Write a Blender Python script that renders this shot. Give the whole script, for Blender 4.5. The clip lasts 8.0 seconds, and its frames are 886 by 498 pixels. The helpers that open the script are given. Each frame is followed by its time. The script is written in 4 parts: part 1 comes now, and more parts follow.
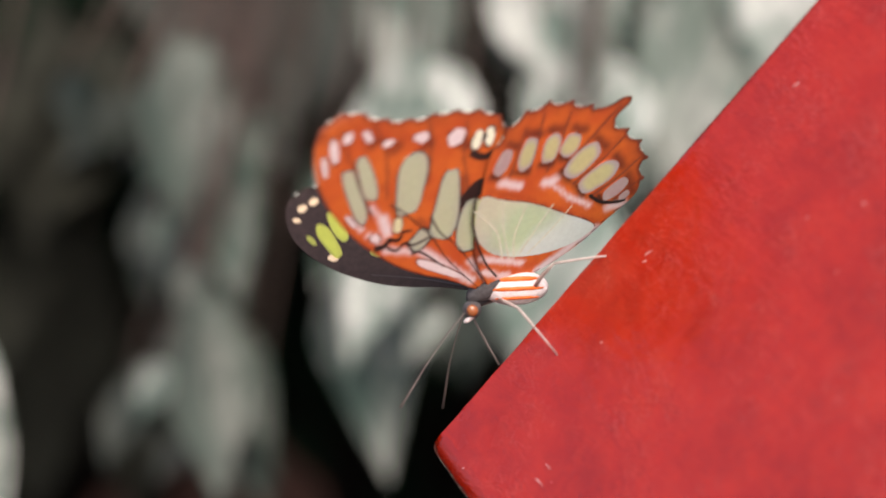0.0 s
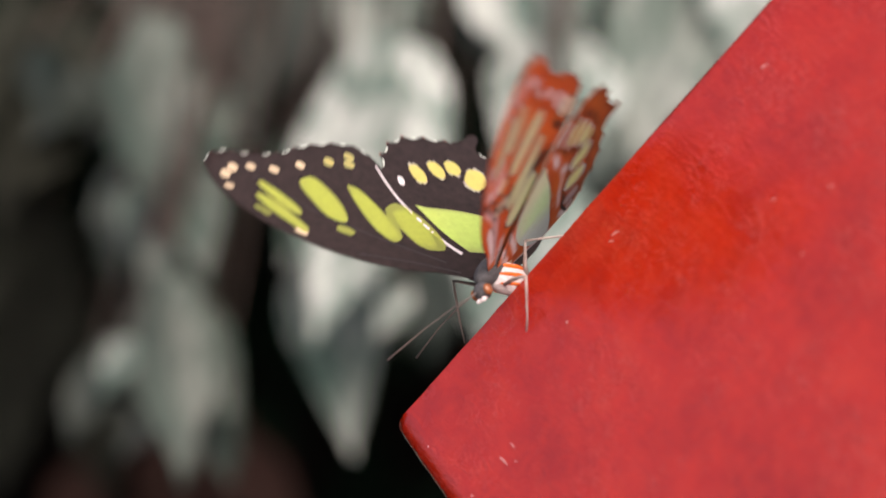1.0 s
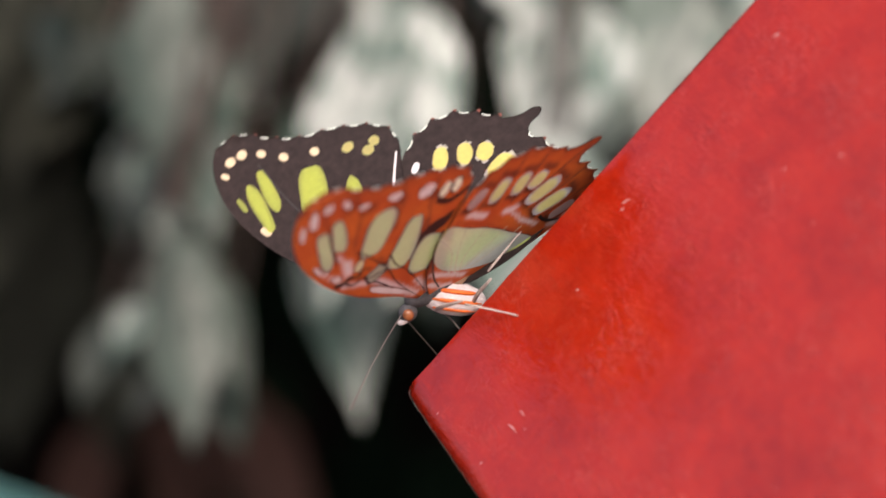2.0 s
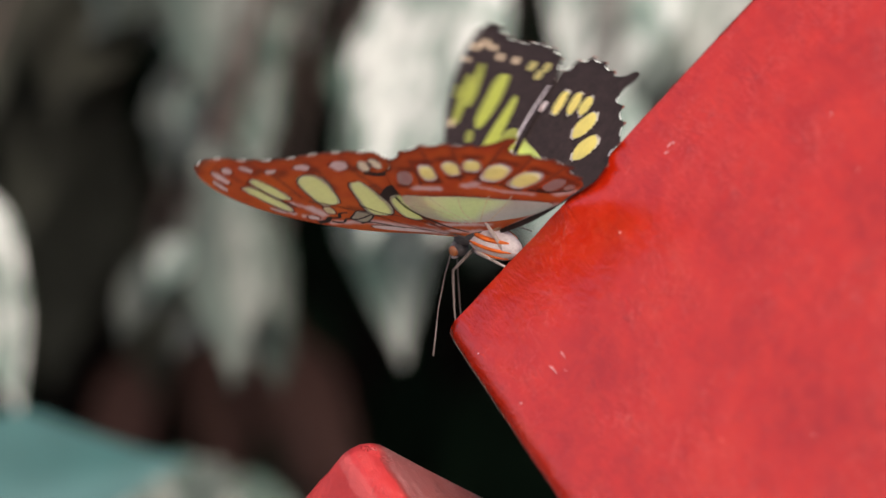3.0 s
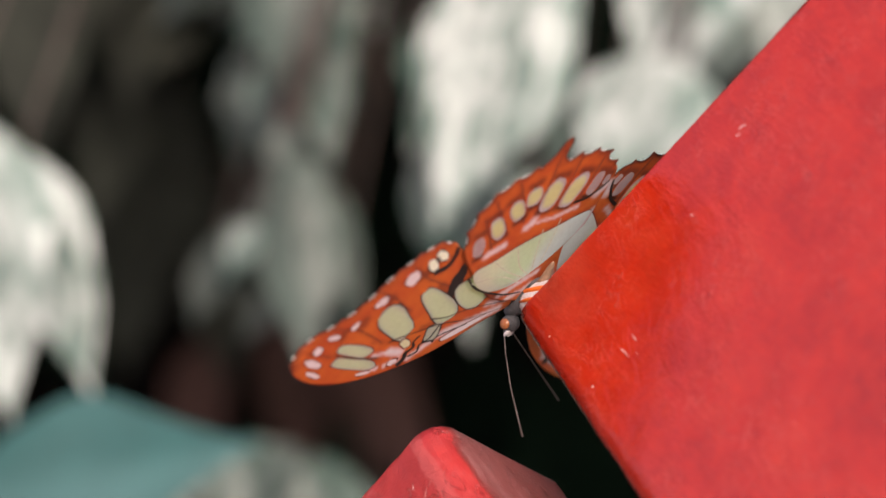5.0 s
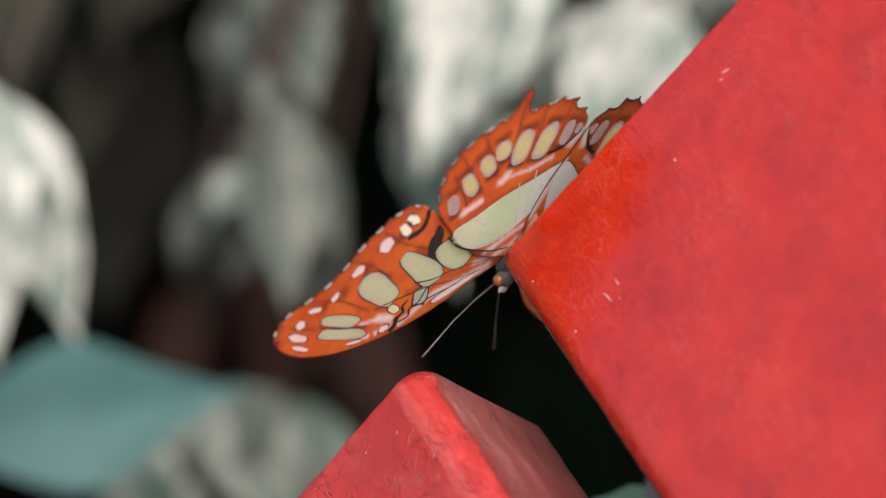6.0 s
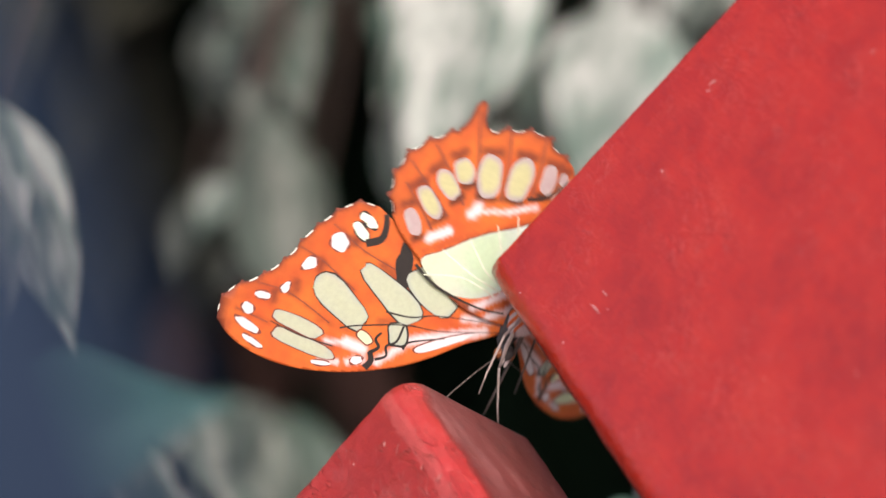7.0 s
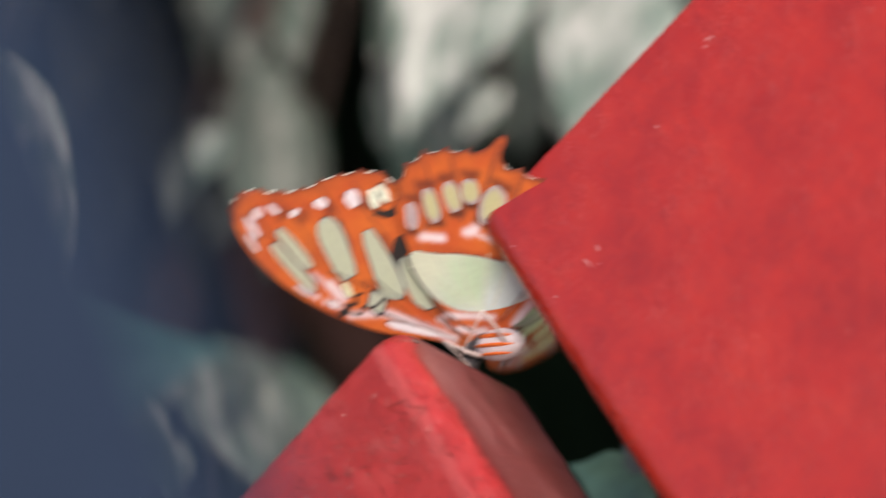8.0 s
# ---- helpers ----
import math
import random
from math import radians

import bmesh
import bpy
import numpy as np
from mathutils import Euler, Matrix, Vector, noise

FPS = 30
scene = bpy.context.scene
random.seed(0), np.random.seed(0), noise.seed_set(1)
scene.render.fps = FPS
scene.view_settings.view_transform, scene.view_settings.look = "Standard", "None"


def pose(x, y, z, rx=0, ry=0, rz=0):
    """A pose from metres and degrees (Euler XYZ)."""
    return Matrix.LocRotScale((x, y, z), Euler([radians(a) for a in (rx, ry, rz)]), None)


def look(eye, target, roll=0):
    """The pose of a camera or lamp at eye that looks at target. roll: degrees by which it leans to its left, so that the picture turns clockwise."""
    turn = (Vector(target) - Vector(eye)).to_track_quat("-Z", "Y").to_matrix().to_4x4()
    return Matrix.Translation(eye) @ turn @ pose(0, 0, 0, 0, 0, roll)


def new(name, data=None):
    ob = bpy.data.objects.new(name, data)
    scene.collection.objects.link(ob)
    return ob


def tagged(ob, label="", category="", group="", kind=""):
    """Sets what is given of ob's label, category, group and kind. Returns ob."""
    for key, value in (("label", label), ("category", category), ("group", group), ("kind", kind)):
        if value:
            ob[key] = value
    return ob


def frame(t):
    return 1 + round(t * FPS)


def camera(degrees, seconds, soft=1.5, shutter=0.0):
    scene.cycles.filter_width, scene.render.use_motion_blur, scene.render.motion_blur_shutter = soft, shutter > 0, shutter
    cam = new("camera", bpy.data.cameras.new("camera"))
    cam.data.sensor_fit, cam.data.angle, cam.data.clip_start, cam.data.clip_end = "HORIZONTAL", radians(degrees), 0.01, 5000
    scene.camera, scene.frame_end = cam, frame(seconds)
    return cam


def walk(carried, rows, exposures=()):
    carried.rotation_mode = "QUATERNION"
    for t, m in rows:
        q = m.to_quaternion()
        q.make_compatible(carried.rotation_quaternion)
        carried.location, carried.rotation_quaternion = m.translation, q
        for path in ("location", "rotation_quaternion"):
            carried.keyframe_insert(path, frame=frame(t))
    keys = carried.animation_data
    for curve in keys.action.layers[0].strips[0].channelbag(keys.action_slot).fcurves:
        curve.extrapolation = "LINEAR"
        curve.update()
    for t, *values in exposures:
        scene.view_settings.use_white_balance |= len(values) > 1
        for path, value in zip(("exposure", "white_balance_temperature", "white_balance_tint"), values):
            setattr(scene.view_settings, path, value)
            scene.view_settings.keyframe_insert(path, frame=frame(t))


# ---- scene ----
# A macro shot: a butterfly with green-spotted wings on the edge of a red painted board,
# pale variegated leaves in the shade behind it.
import functools

cam = camera(20, 8.0, soft=1.5, shutter=0.4)
cam.data.dof.use_dof = True
cam.data.dof.focus_distance = 0.427
cam.data.dof.aperture_fstop = 9.0
walk(cam, [
    (0.0, pose(0, -0.425, 1.2, 93.150, 1.800, -0.500)),
    (0.2, pose(0, -0.425, 1.2, 93.051, 1.800, -0.201)),
    (0.3, pose(0, -0.425, 1.2, 92.992, 1.800, -0.348)),
    (0.5, pose(0, -0.425, 1.2, 92.889, 1.800, -0.641)),
    (0.7, pose(0, -0.425, 1.2, 92.798, 1.600, -0.740)),
    (0.9, pose(0, -0.425, 1.2, 92.646, 1.400, -1.160)),
    (1.0, pose(0, -0.425, 1.2, 92.635, 1.300, -1.285)),
    (1.2, pose(0, -0.425, 1.2, 92.571, 1.260, -1.331)),
    (1.5, pose(0, -0.425, 1.2, 92.598, 1.200, -1.322)),
    (1.7, pose(0, -0.425, 1.2, 92.431, 1.200, -1.309)),
    (2.8, pose(0, -0.425, 1.2, 90.593, 0.000, -0.058)),
    (3.0, pose(0, -0.425, 1.2, 90.528, 0.000, -0.097)),
    (3.2, pose(0, -0.425, 1.2, 90.258, 0.000, 0.058)),
    (3.5, pose(0, -0.425, 1.2, 89.987, 0.000, 0.006)),
    (3.8, pose(0, -0.425, 1.2, 89.776, 0.000, 0.282)),
    (4.0, pose(0, -0.425, 1.2, 90.271, 0.000, 0.418)),
    (4.2, pose(0, -0.425, 1.2, 90.489, 0.000, 0.565)),
    (4.5, pose(0, -0.425, 1.2, 90.528, 0.000, 1.075)),
    (4.7, pose(0, -0.425, 1.2, 90.495, 0.000, 1.447)),
    (5.8, pose(0, -0.425, 1.2, 88.917, 0.200, 1.511)),
    (6.0, pose(0, -0.425, 1.2, 88.896, 0.200, 1.136)),
    (6.2, pose(0, -0.425, 1.2, 88.658, 0.200, 1.073)),
    (6.5, pose(0, -0.425, 1.2, 88.702, 0.200, 0.801)),
    (6.7, pose(0, -0.425, 1.2, 89.321, 0.220, 0.684)),
    (6.9, pose(0, -0.425, 1.2, 89.021, 0.240, 0.653)),
    (7.0, pose(0, -0.425, 1.2, 89.154, 0.250, 0.851)),
    (7.2, pose(0, -0.425, 1.2, 89.378, 0.390, 1.195)),
    (7.4, pose(0, -0.425, 1.2, 89.408, 0.530, 1.372)),
    (7.5, pose(0, -0.425, 1.2, 89.495, 0.600, 2.169)),
    (7.6, pose(0, -0.425, 1.2, 88.874, 0.400, 2.971)),
    (7.8, pose(0, -0.425, 1.2, 87.924, 0.000, 2.531)),
    (8.0, pose(0, -0.425, 1.2, 88.072, -0.600, 0.717)),
], [(0.0, -0.22), (1.7, -0.22), (2.8, 0.0), (6.4, 0.0), (7.0, -0.12), (8.0, -0.2)])

# ---- world and light ----
world = bpy.data.worlds.new("world")
scene.world = world
world.use_nodes = True
wn, wl = world.node_tree.nodes, world.node_tree.links
sky = wn.new("ShaderNodeTexSky")
sky.sky_type, sky.sun_disc = "NISHITA", False
sky.sun_elevation, sky.sun_rotation = radians(36), radians(168)
sky.air_density, sky.dust_density, sky.ozone_density = 0.6, 5.0, 0.3
wl.new(sky.outputs["Color"], wn["Background"].inputs["Color"])
wn["Background"].inputs["Strength"].default_value = 0.40

sun = new("sun", bpy.data.lights.new("sun", "SUN"))
sun.data.energy, sun.data.angle, sun.data.color = 2.28, radians(40), (1.0, 0.94, 0.83)
sun.matrix_world = look((0.50, -2.37, 2.96), (0, 0, 1.2))
scene.view_settings.exposure = 0.0
scene.view_settings.use_white_balance = True
scene.view_settings.white_balance_temperature, scene.view_settings.white_balance_tint = 6380, 10


# ---- materials ----
def material(name, rough=0.5, coat=0.0, spec=0.5):
    m = bpy.data.materials.new(name)
    m.use_nodes = True
    b = m.node_tree.nodes["Principled BSDF"]
    b.inputs["Roughness"].default_value = rough
    b.inputs["Coat Weight"].default_value = coat
    b.inputs["Specular IOR Level"].default_value = spec
    return m, m.node_tree.nodes, m.node_tree.links, b


def noise_ramp(n, l, scale, stops, detail=6, rough=0.6, stretch=None, distort=0.0):
    """A noise of that many bumps a metre through a colour ramp; returns the ramp node and the noise node."""
    tc = n.new("ShaderNodeTexCoord")
    out = tc.outputs["Object"]
    if stretch:
        mp = n.new("ShaderNodeMapping")
        mp.inputs["Scale"].default_value = stretch
        l.new(out, mp.inputs["Vector"])
        out = mp.outputs["Vector"]
    t = n.new("ShaderNodeTexNoise")
    t.inputs["Scale"].default_value, t.inputs["Detail"].default_value = scale, detail
    t.inputs["Roughness"].default_value, t.inputs["Distortion"].default_value = rough, distort
    l.new(out, t.inputs["Vector"])
    r = n.new("ShaderNodeValToRGB")
    while len(r.color_ramp.elements) < len(stops):
        r.color_ramp.elements.new(0.5)
    for e, (p, c) in zip(r.color_ramp.elements, stops):
        e.position, e.color = p, (*c, 1)
    l.new(t.outputs["Fac"], r.inputs["Fac"])
    return r, t


def bump(n, l, b, height, strength, distance):
    k = n.new("ShaderNodeBump")
    k.inputs["Strength"].default_value, k.inputs["Distance"].default_value = strength, distance
    l.new(height, k.inputs["Height"])
    if not b.inputs["Normal"].is_linked:
        l.new(k.outputs["Normal"], b.inputs["Normal"])
    return k


def mix(n, l, fac, a, b, mode="MIX"):
    m = n.new("ShaderNodeMix")
    m.data_type, m.blend_type = "RGBA", mode
    for sock, v in ((m.inputs[0], fac), (m.inputs[6], a), (m.inputs[7], b)):
        if isinstance(v, (int, float)):
            sock.default_value = v
        elif isinstance(v, tuple):
            sock.default_value = (*v, 1)
        else:
            l.new(v, sock)
    return m.outputs[2]


def calc(n, l, op, a, c):
    k = n.new("ShaderNodeMath")
    k.operation = op
    for sock, v in zip(k.inputs, (a, c)):
        if isinstance(v, (int, float)):
            sock.default_value = v
        else:
            l.new(v, sock)
    return k.outputs["Value"]


def between(n, l, value, lo, hi):
    """0 at lo and 1 at hi, clamped."""
    k = n.new("ShaderNodeMapRange")
    k.inputs["From Min"].default_value, k.inputs["From Max"].default_value = lo, hi
    l.new(value, k.inputs["Value"])
    return k.outputs["Result"]


def red_paint(name, base, deep, pale):
    m, n, l, b = material(name, 0.3, coat=1.0, spec=0.1)
    b.inputs["Coat IOR"].default_value = 1.52
    r, _ = noise_ramp(n, l, 55, [(0.3, deep), (0.55, base), (0.75, pale)], 8, 0.62)
    f, t2 = noise_ramp(n, l, 420, [(0.62, (0, 0, 0)), (0.74, (1, 1, 1))], 4, 0.7)
    col = mix(n, l, f.outputs["Color"], r.outputs["Color"], mix(n, l, 0.5, r.outputs["Color"], pale))
    h, _ = noise_ramp(n, l, 230, [(0.42, (0, 0, 0)), (0.62, (0.55,) * 3)], 4, 0.55, distort=1.2)
    col = mix(n, l, h.outputs["Color"], col, mix(n, l, 0.55, col, pale))
    g, _ = noise_ramp(n, l, 700, [(0.77, (0, 0, 0)), (0.82, (0.7,) * 3)], 2, 0.5)
    col = mix(n, l, g.outputs["Color"], col, (0.62, 0.34, 0.28))
    # curling ridges that the brush left, in patches, their pinkish sheen put into the colour
    _, curl = noise_ramp(n, l, 330, [(0, (0, 0, 0)), (1, (1, 1, 1))], 3, 0.55, stretch=(1.0, 0.45, 1.0), distort=2.0)
    _, where = noise_ramp(n, l, 60, [(0, (0, 0, 0)), (1, (1, 1, 1))], 4, 0.6)
    patches = between(n, l, where.outputs["Fac"], 0.46, 0.58)
    line = between(n, l, calc(n, l, "ABSOLUTE", calc(n, l, "SUBTRACT", curl.outputs["Fac"], 0.5), 0.0), 0.035, 0.0)
    line = calc(n, l, "MULTIPLY", line, patches)
    col = mix(n, l, calc(n, l, "MULTIPLY", line, 0.30), col, (0.40, 0.06, 0.05))
    l.new(col, b.inputs["Base Color"])
    rr, _ = noise_ramp(n, l, 160, [(0.3, (0.16,) * 3), (0.75, (0.36,) * 3)], 6, 0.6)
    l.new(rr.outputs["Color"], b.inputs["Roughness"])
    cr, _ = noise_ramp(n, l, 95, [(0.3, (0.07,) * 3), (0.72, (0.22,) * 3)], 6, 0.65, stretch=(1.0, 0.5, 1.0), distort=1.0)
    l.new(cr.outputs["Color"], b.inputs["Coat Roughness"])
    # brushed, slightly lumpy gloss
    w, _ = noise_ramp(n, l, 150, [(0.2, (0, 0, 0)), (0.8, (1, 1, 1))], 5, 0.6, stretch=(1.0, 0.55, 1.0), distort=0.8)
    # fine strokes of the brush, some millimetres long
    q, _ = noise_ramp(n, l, 900, [(0.35, (0, 0, 0)), (0.7, (1, 1, 1))], 3, 0.6, stretch=(1.0, 0.3, 1.0), distort=1.5)
    relief = mix(n, l, 0.09, mix(n, l, 0.4, w.outputs["Color"], t2.outputs["Fac"]), q.outputs["Color"])
    strokes = mix(n, l, 0.16, mix(n, l, 0.32, w.outputs["Color"], q.outputs["Color"]), line)
    relief = mix(n, l, 0.16, relief, line)
    bump(n, l, b, relief, 0.95, 0.0005)
    # the enamel flows level over it and mirrors what stands near
    k = bump(n, l, b, strokes, 0.30, 0.0005)
    l.new(k.outputs["Normal"], b.inputs["Coat Normal"])
    return m


def plank_paint(name):
    """Old enamel: dull red with hairline cracks on the broad face. Light and shade are put into the colour of the rest:
    a brighter red ridge with ragged borders, and a darker grey-red end.
    """
    m, n, l, b = material(name, 0.42, coat=0.45, spec=0.25)
    b.inputs["Coat Roughness"].default_value = 0.33
    tc, xyz = n.new("ShaderNodeTexCoord"), n.new("ShaderNodeSeparateXYZ")
    l.new(tc.outputs["Object"], xyz.inputs["Vector"])

    math_node, step = functools.partial(calc, n, l), functools.partial(between, n, l)

    # distance over the ridge: positive on the face, negative on the end
    over = math_node("ADD", xyz.outputs["X"], xyz.outputs["Z"])
    _, wave = noise_ramp(n, l, 110, [(0, (0, 0, 0)), (1, (1, 1, 1))], 7, 0.68, stretch=(1.0, 0.5, 1.0))
    _, wave2 = noise_ramp(n, l, 45, [(0, (0, 0, 0)), (1, (1, 1, 1))], 6, 0.7)
    face_edge = math_node("ADD", over, math_node("MULTIPLY", math_node("SUBTRACT", wave.outputs["Fac"], 0.5), 0.007))
    end_edge = math_node("ADD", over, math_node("MULTIPLY", math_node("SUBTRACT", wave2.outputs["Fac"], 0.5), 0.008))
    on_face, on_end = step(face_edge, 0.0030, 0.0062), step(end_edge, -0.0028, -0.0048)

    old, _ = noise_ramp(n, l, 60, [(0.3, (0.17, 0.010, 0.008)), (0.55, (0.25, 0.017, 0.014)), (0.75, (0.32, 0.045, 0.04))], 8, 0.65, stretch=(1.0, 0.6, 1.0))
    dull, _ = noise_ramp(n, l, 85, [(0.52, (0, 0, 0)), (0.72, (0.45,) * 3)], 8, 0.75, stretch=(1.0, 0.5, 1.0))
    old = mix(n, l, dull.outputs["Color"], old.outputs["Color"], (0.26, 0.085, 0.08))
    # ridge towards the light painted brighter, the end turned away greyer and darker
    lit_ridge, _ = noise_ramp(n, l, 130, [(0.3, (0.20, 0.010, 0.010)), (0.55, (0.27, 0.018, 0.018)), (0.75, (0.34, 0.06, 0.058))], 8, 0.72)
    shaded_end, _ = noise_ramp(n, l, 90, [(0.3, (0.095, 0.020, 0.019)), (0.55, (0.14, 0.036, 0.036)), (0.75, (0.22, 0.085, 0.085))], 8, 0.7, stretch=(1.0, 0.35, 1.6))
    col = mix(n, l, on_end, mix(n, l, on_face, lit_ridge.outputs["Color"], old), shaded_end.outputs["Color"])
    # rubbed, paler border where the ridge meets the face; thin dark line where it has flaked towards the end
    rub = math_node("MULTIPLY", math_node("MULTIPLY", on_face, math_node("SUBTRACT", 1.0, on_face)), 2.4)
    col = mix(n, l, math_node("MINIMUM", rub, 0.22), col, (0.36, 0.10, 0.095))
    flake = math_node("MULTIPLY", math_node("MULTIPLY", on_end, math_node("SUBTRACT", 1.0, on_end)), 2.2)
    col = mix(n, l, math_node("MINIMUM", flake, 0.5), col, (0.09, 0.012, 0.011))
    # hairline cracks of some millimetres, in patches
    _, crack = noise_ramp(n, l, 260, [(0, (0, 0, 0)), (1, (1, 1, 1))], 3, 0.55, stretch=(1.0, 0.4, 1.0), distort=1.6)
    _, where = noise_ramp(n, l, 48, [(0, (0, 0, 0)), (1, (1, 1, 1))], 3, 0.6)
    line = step(math_node("ABSOLUTE", math_node("SUBTRACT", crack.outputs["Fac"], 0.5), 0.0), 0.016, 0.0)
    line = math_node("MULTIPLY", line, step(where.outputs["Fac"], 0.44, 0.52))
    col = mix(n, l, math_node("MULTIPLY", line, 0.6), col, (0.07, 0.006, 0.006))
    l.new(col, b.inputs["Base Color"])
    _, lump = noise_ramp(n, l, 210, [(0, (0, 0, 0)), (1, (1, 1, 1))], 8, 0.7, distort=0.8)
    high = math_node("SUBTRACT", lump.outputs["Fac"], math_node("MULTIPLY", line, 0.6))
    high = math_node("SUBTRACT", high, math_node("MULTIPLY", on_end, 0.5))
    k = bump(n, l, b, high, 0.7, 0.0006)
    l.new(k.outputs["Normal"], b.inputs["Coat Normal"])
    return m


def plain(name, colour, rough=0.5, vary=0.25, scale=900, bumpy=0.2, distance=0.0002, translucent=0.0, spec=0.5):
    m, n, l, b = material(name, rough, spec=spec)
    lo, hi = tuple(c * (1 - vary) for c in colour), tuple(min(1, c * (1 + vary)) for c in colour)
    r, t = noise_ramp(n, l, scale, [(0.3, lo), (0.7, hi)], 6, 0.65)
    l.new(r.outputs["Color"], b.inputs["Base Color"])
    if bumpy:
        bump(n, l, b, t.outputs["Fac"], bumpy, distance)
    if translucent:
        tr = n.new("ShaderNodeBsdfTranslucent")
        l.new(r.outputs["Color"], tr.inputs["Color"])
        ms = n.new("ShaderNodeMixShader")
        ms.inputs["Fac"].default_value = translucent
        l.new(b.outputs["BSDF"], ms.inputs[1])
        l.new(tr.outputs["BSDF"], ms.inputs[2])
        l.new(ms.outputs["Shader"], n["Material Output"].inputs["Surface"])
    return m


def leaf_material(name, white, green, cover):
    """A pale variegated leaf: white with green blotches towards the margin; cover is the share of green."""
    m, n, l, b = material(name, 0.6)
    own = n.new("ShaderNodeObjectInfo")
    r, t = noise_ramp(n, l, 34, [(cover - 0.09, (0, 0, 0)), (cover + 0.09, (1, 1, 1))], 4, 0.6, stretch=(2.0, 0.55, 1.0), distort=0.5)
    t.noise_dimensions = "4D"
    each = n.new("ShaderNodeMath")  # every leaf has blotches of its own
    each.operation = "MULTIPLY"
    each.inputs[1].default_value = 40
    l.new(own.outputs["Random"], each.inputs[0])
    l.new(each.outputs["Value"], t.inputs["W"])
    f, t2 = noise_ramp(n, l, 190, [(0.35, (0.82,) * 3), (0.7, (1.0,) * 3)], 4)
    g, _ = noise_ramp(n, l, 16, [(0.35, (0.55,) * 3), (0.62, (1.0,) * 3)], 3, stretch=(1.6, 0.6, 1.0))
    h, t4 = noise_ramp(n, l, 85, [(0.42, (0.1,) * 3), (0.54, (1.0,) * 3)], 4, 0.6, stretch=(1.6, 0.7, 1.0), distort=0.4)
    t4.noise_dimensions = "4D"
    l.new(each.outputs["Value"], t4.inputs["W"])
    col = mix(n, l, mix(n, l, 1.0, r.outputs["Color"], h.outputs["Color"], "MULTIPLY"), green, white)
    col = mix(n, l, 1.0, col, mix(n, l, 1.0, f.outputs["Color"], g.outputs["Color"], "MULTIPLY"), "MULTIPLY")
    l.new(col, b.inputs["Base Color"])
    tr = n.new("ShaderNodeBsdfTranslucent")
    l.new(col, tr.inputs["Color"])
    ms = n.new("ShaderNodeMixShader")
    ms.inputs["Fac"].default_value = 0.25
    l.new(b.outputs["BSDF"], ms.inputs[1])
    l.new(tr.outputs["BSDF"], ms.inputs[2])
    l.new(ms.outputs["Shader"], n["Material Output"].inputs["Surface"])
    bump(n, l, b, t2.outputs["Fac"], 0.3, 0.001)
    return m


def scales(name, translucent):
    """Wing scales whose pigment is stored on the mesh, finely speckled; its alpha is the share that lets light through."""
    m, n, l, b = material(name, 0.6, spec=0.3)
    at = n.new("ShaderNodeAttribute")
    at.attribute_name = "pigment"
    f, t = noise_ramp(n, l, 1100, [(0.3, (0.88,) * 3), (0.7, (1.0,) * 3)], 5, 0.7)
    col = mix(n, l, 1.0, at.outputs["Color"], f.outputs["Color"], "MULTIPLY")
    l.new(col, b.inputs["Base Color"])
    bump(n, l, b, t.outputs["Fac"], 0.25, 0.00005)
    tr = n.new("ShaderNodeBsdfTranslucent")
    l.new(col, tr.inputs["Color"])
    ms = n.new("ShaderNodeMixShader")
    thin = n.new("ShaderNodeMath")
    thin.operation = "MULTIPLY"
    thin.inputs[1].default_value = translucent
    l.new(at.outputs["Alpha"], thin.inputs[0])
    l.new(thin.outputs["Value"], ms.inputs["Fac"])
    l.new(b.outputs["BSDF"], ms.inputs[1])
    l.new(tr.outputs["BSDF"], ms.inputs[2])
    l.new(ms.outputs["Shader"], n["Material Output"].inputs["Surface"])
    return m


RED = red_paint("red_paint", (0.245, 0.0085, 0.0015), (0.175, 0.005, 0.001), (0.285, 0.016, 0.004))
RED_OLD = plank_paint("worn_red_paint")
# one variegated leaf at four brightnesses; the dimmer ones hold shade in their colour
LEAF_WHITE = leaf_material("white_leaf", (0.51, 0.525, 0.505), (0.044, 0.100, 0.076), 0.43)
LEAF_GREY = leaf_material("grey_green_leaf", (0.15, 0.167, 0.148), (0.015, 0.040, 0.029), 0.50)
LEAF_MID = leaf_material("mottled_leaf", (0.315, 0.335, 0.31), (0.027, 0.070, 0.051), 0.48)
LEAF_OLIVE_DIM = leaf_material("shaded_variegated_leaf", (0.062, 0.073, 0.058), (0.008, 0.018, 0.012), 0.53)
# leaves deep inside the shrub: their shade is put into this near-black colour
LEAF_SHADE = plain("shade_leaf", (0.015, 0.0155, 0.012), 0.8, 0.55, 60, spec=0.1)
# thicket green taken down to near black, in place of deep shade
LEAF_DEEP_SHADE = plain("deep_shade_leaf", (0.005, 0.010, 0.0065), 0.8, 0.5, 30, spec=0.0)
LEAF_TEAL = plain("teal_leaf", (0.030, 0.090, 0.092), 0.5, 0.25, 30, translucent=0.2)
LEAF_GREEN = plain("green_leaf", (0.17, 0.31, 0.21), 0.35, 0.3, 120, translucent=0.35)
LEAF_BROWN = plain("dry_leaf", (0.036, 0.016, 0.013), 0.8, 0.35, 40, spec=0.2)
STEM = plain("brown_stem", (0.035, 0.021, 0.017), 0.8, 0.4, 60)
# unseen ground, kept pale to bounce light up to the wings
PALE_GROUND = plain("pale_bounce_ground", (0.28, 0.26, 0.23), 0.95, 0.3, 60, 0.8, 0.01)
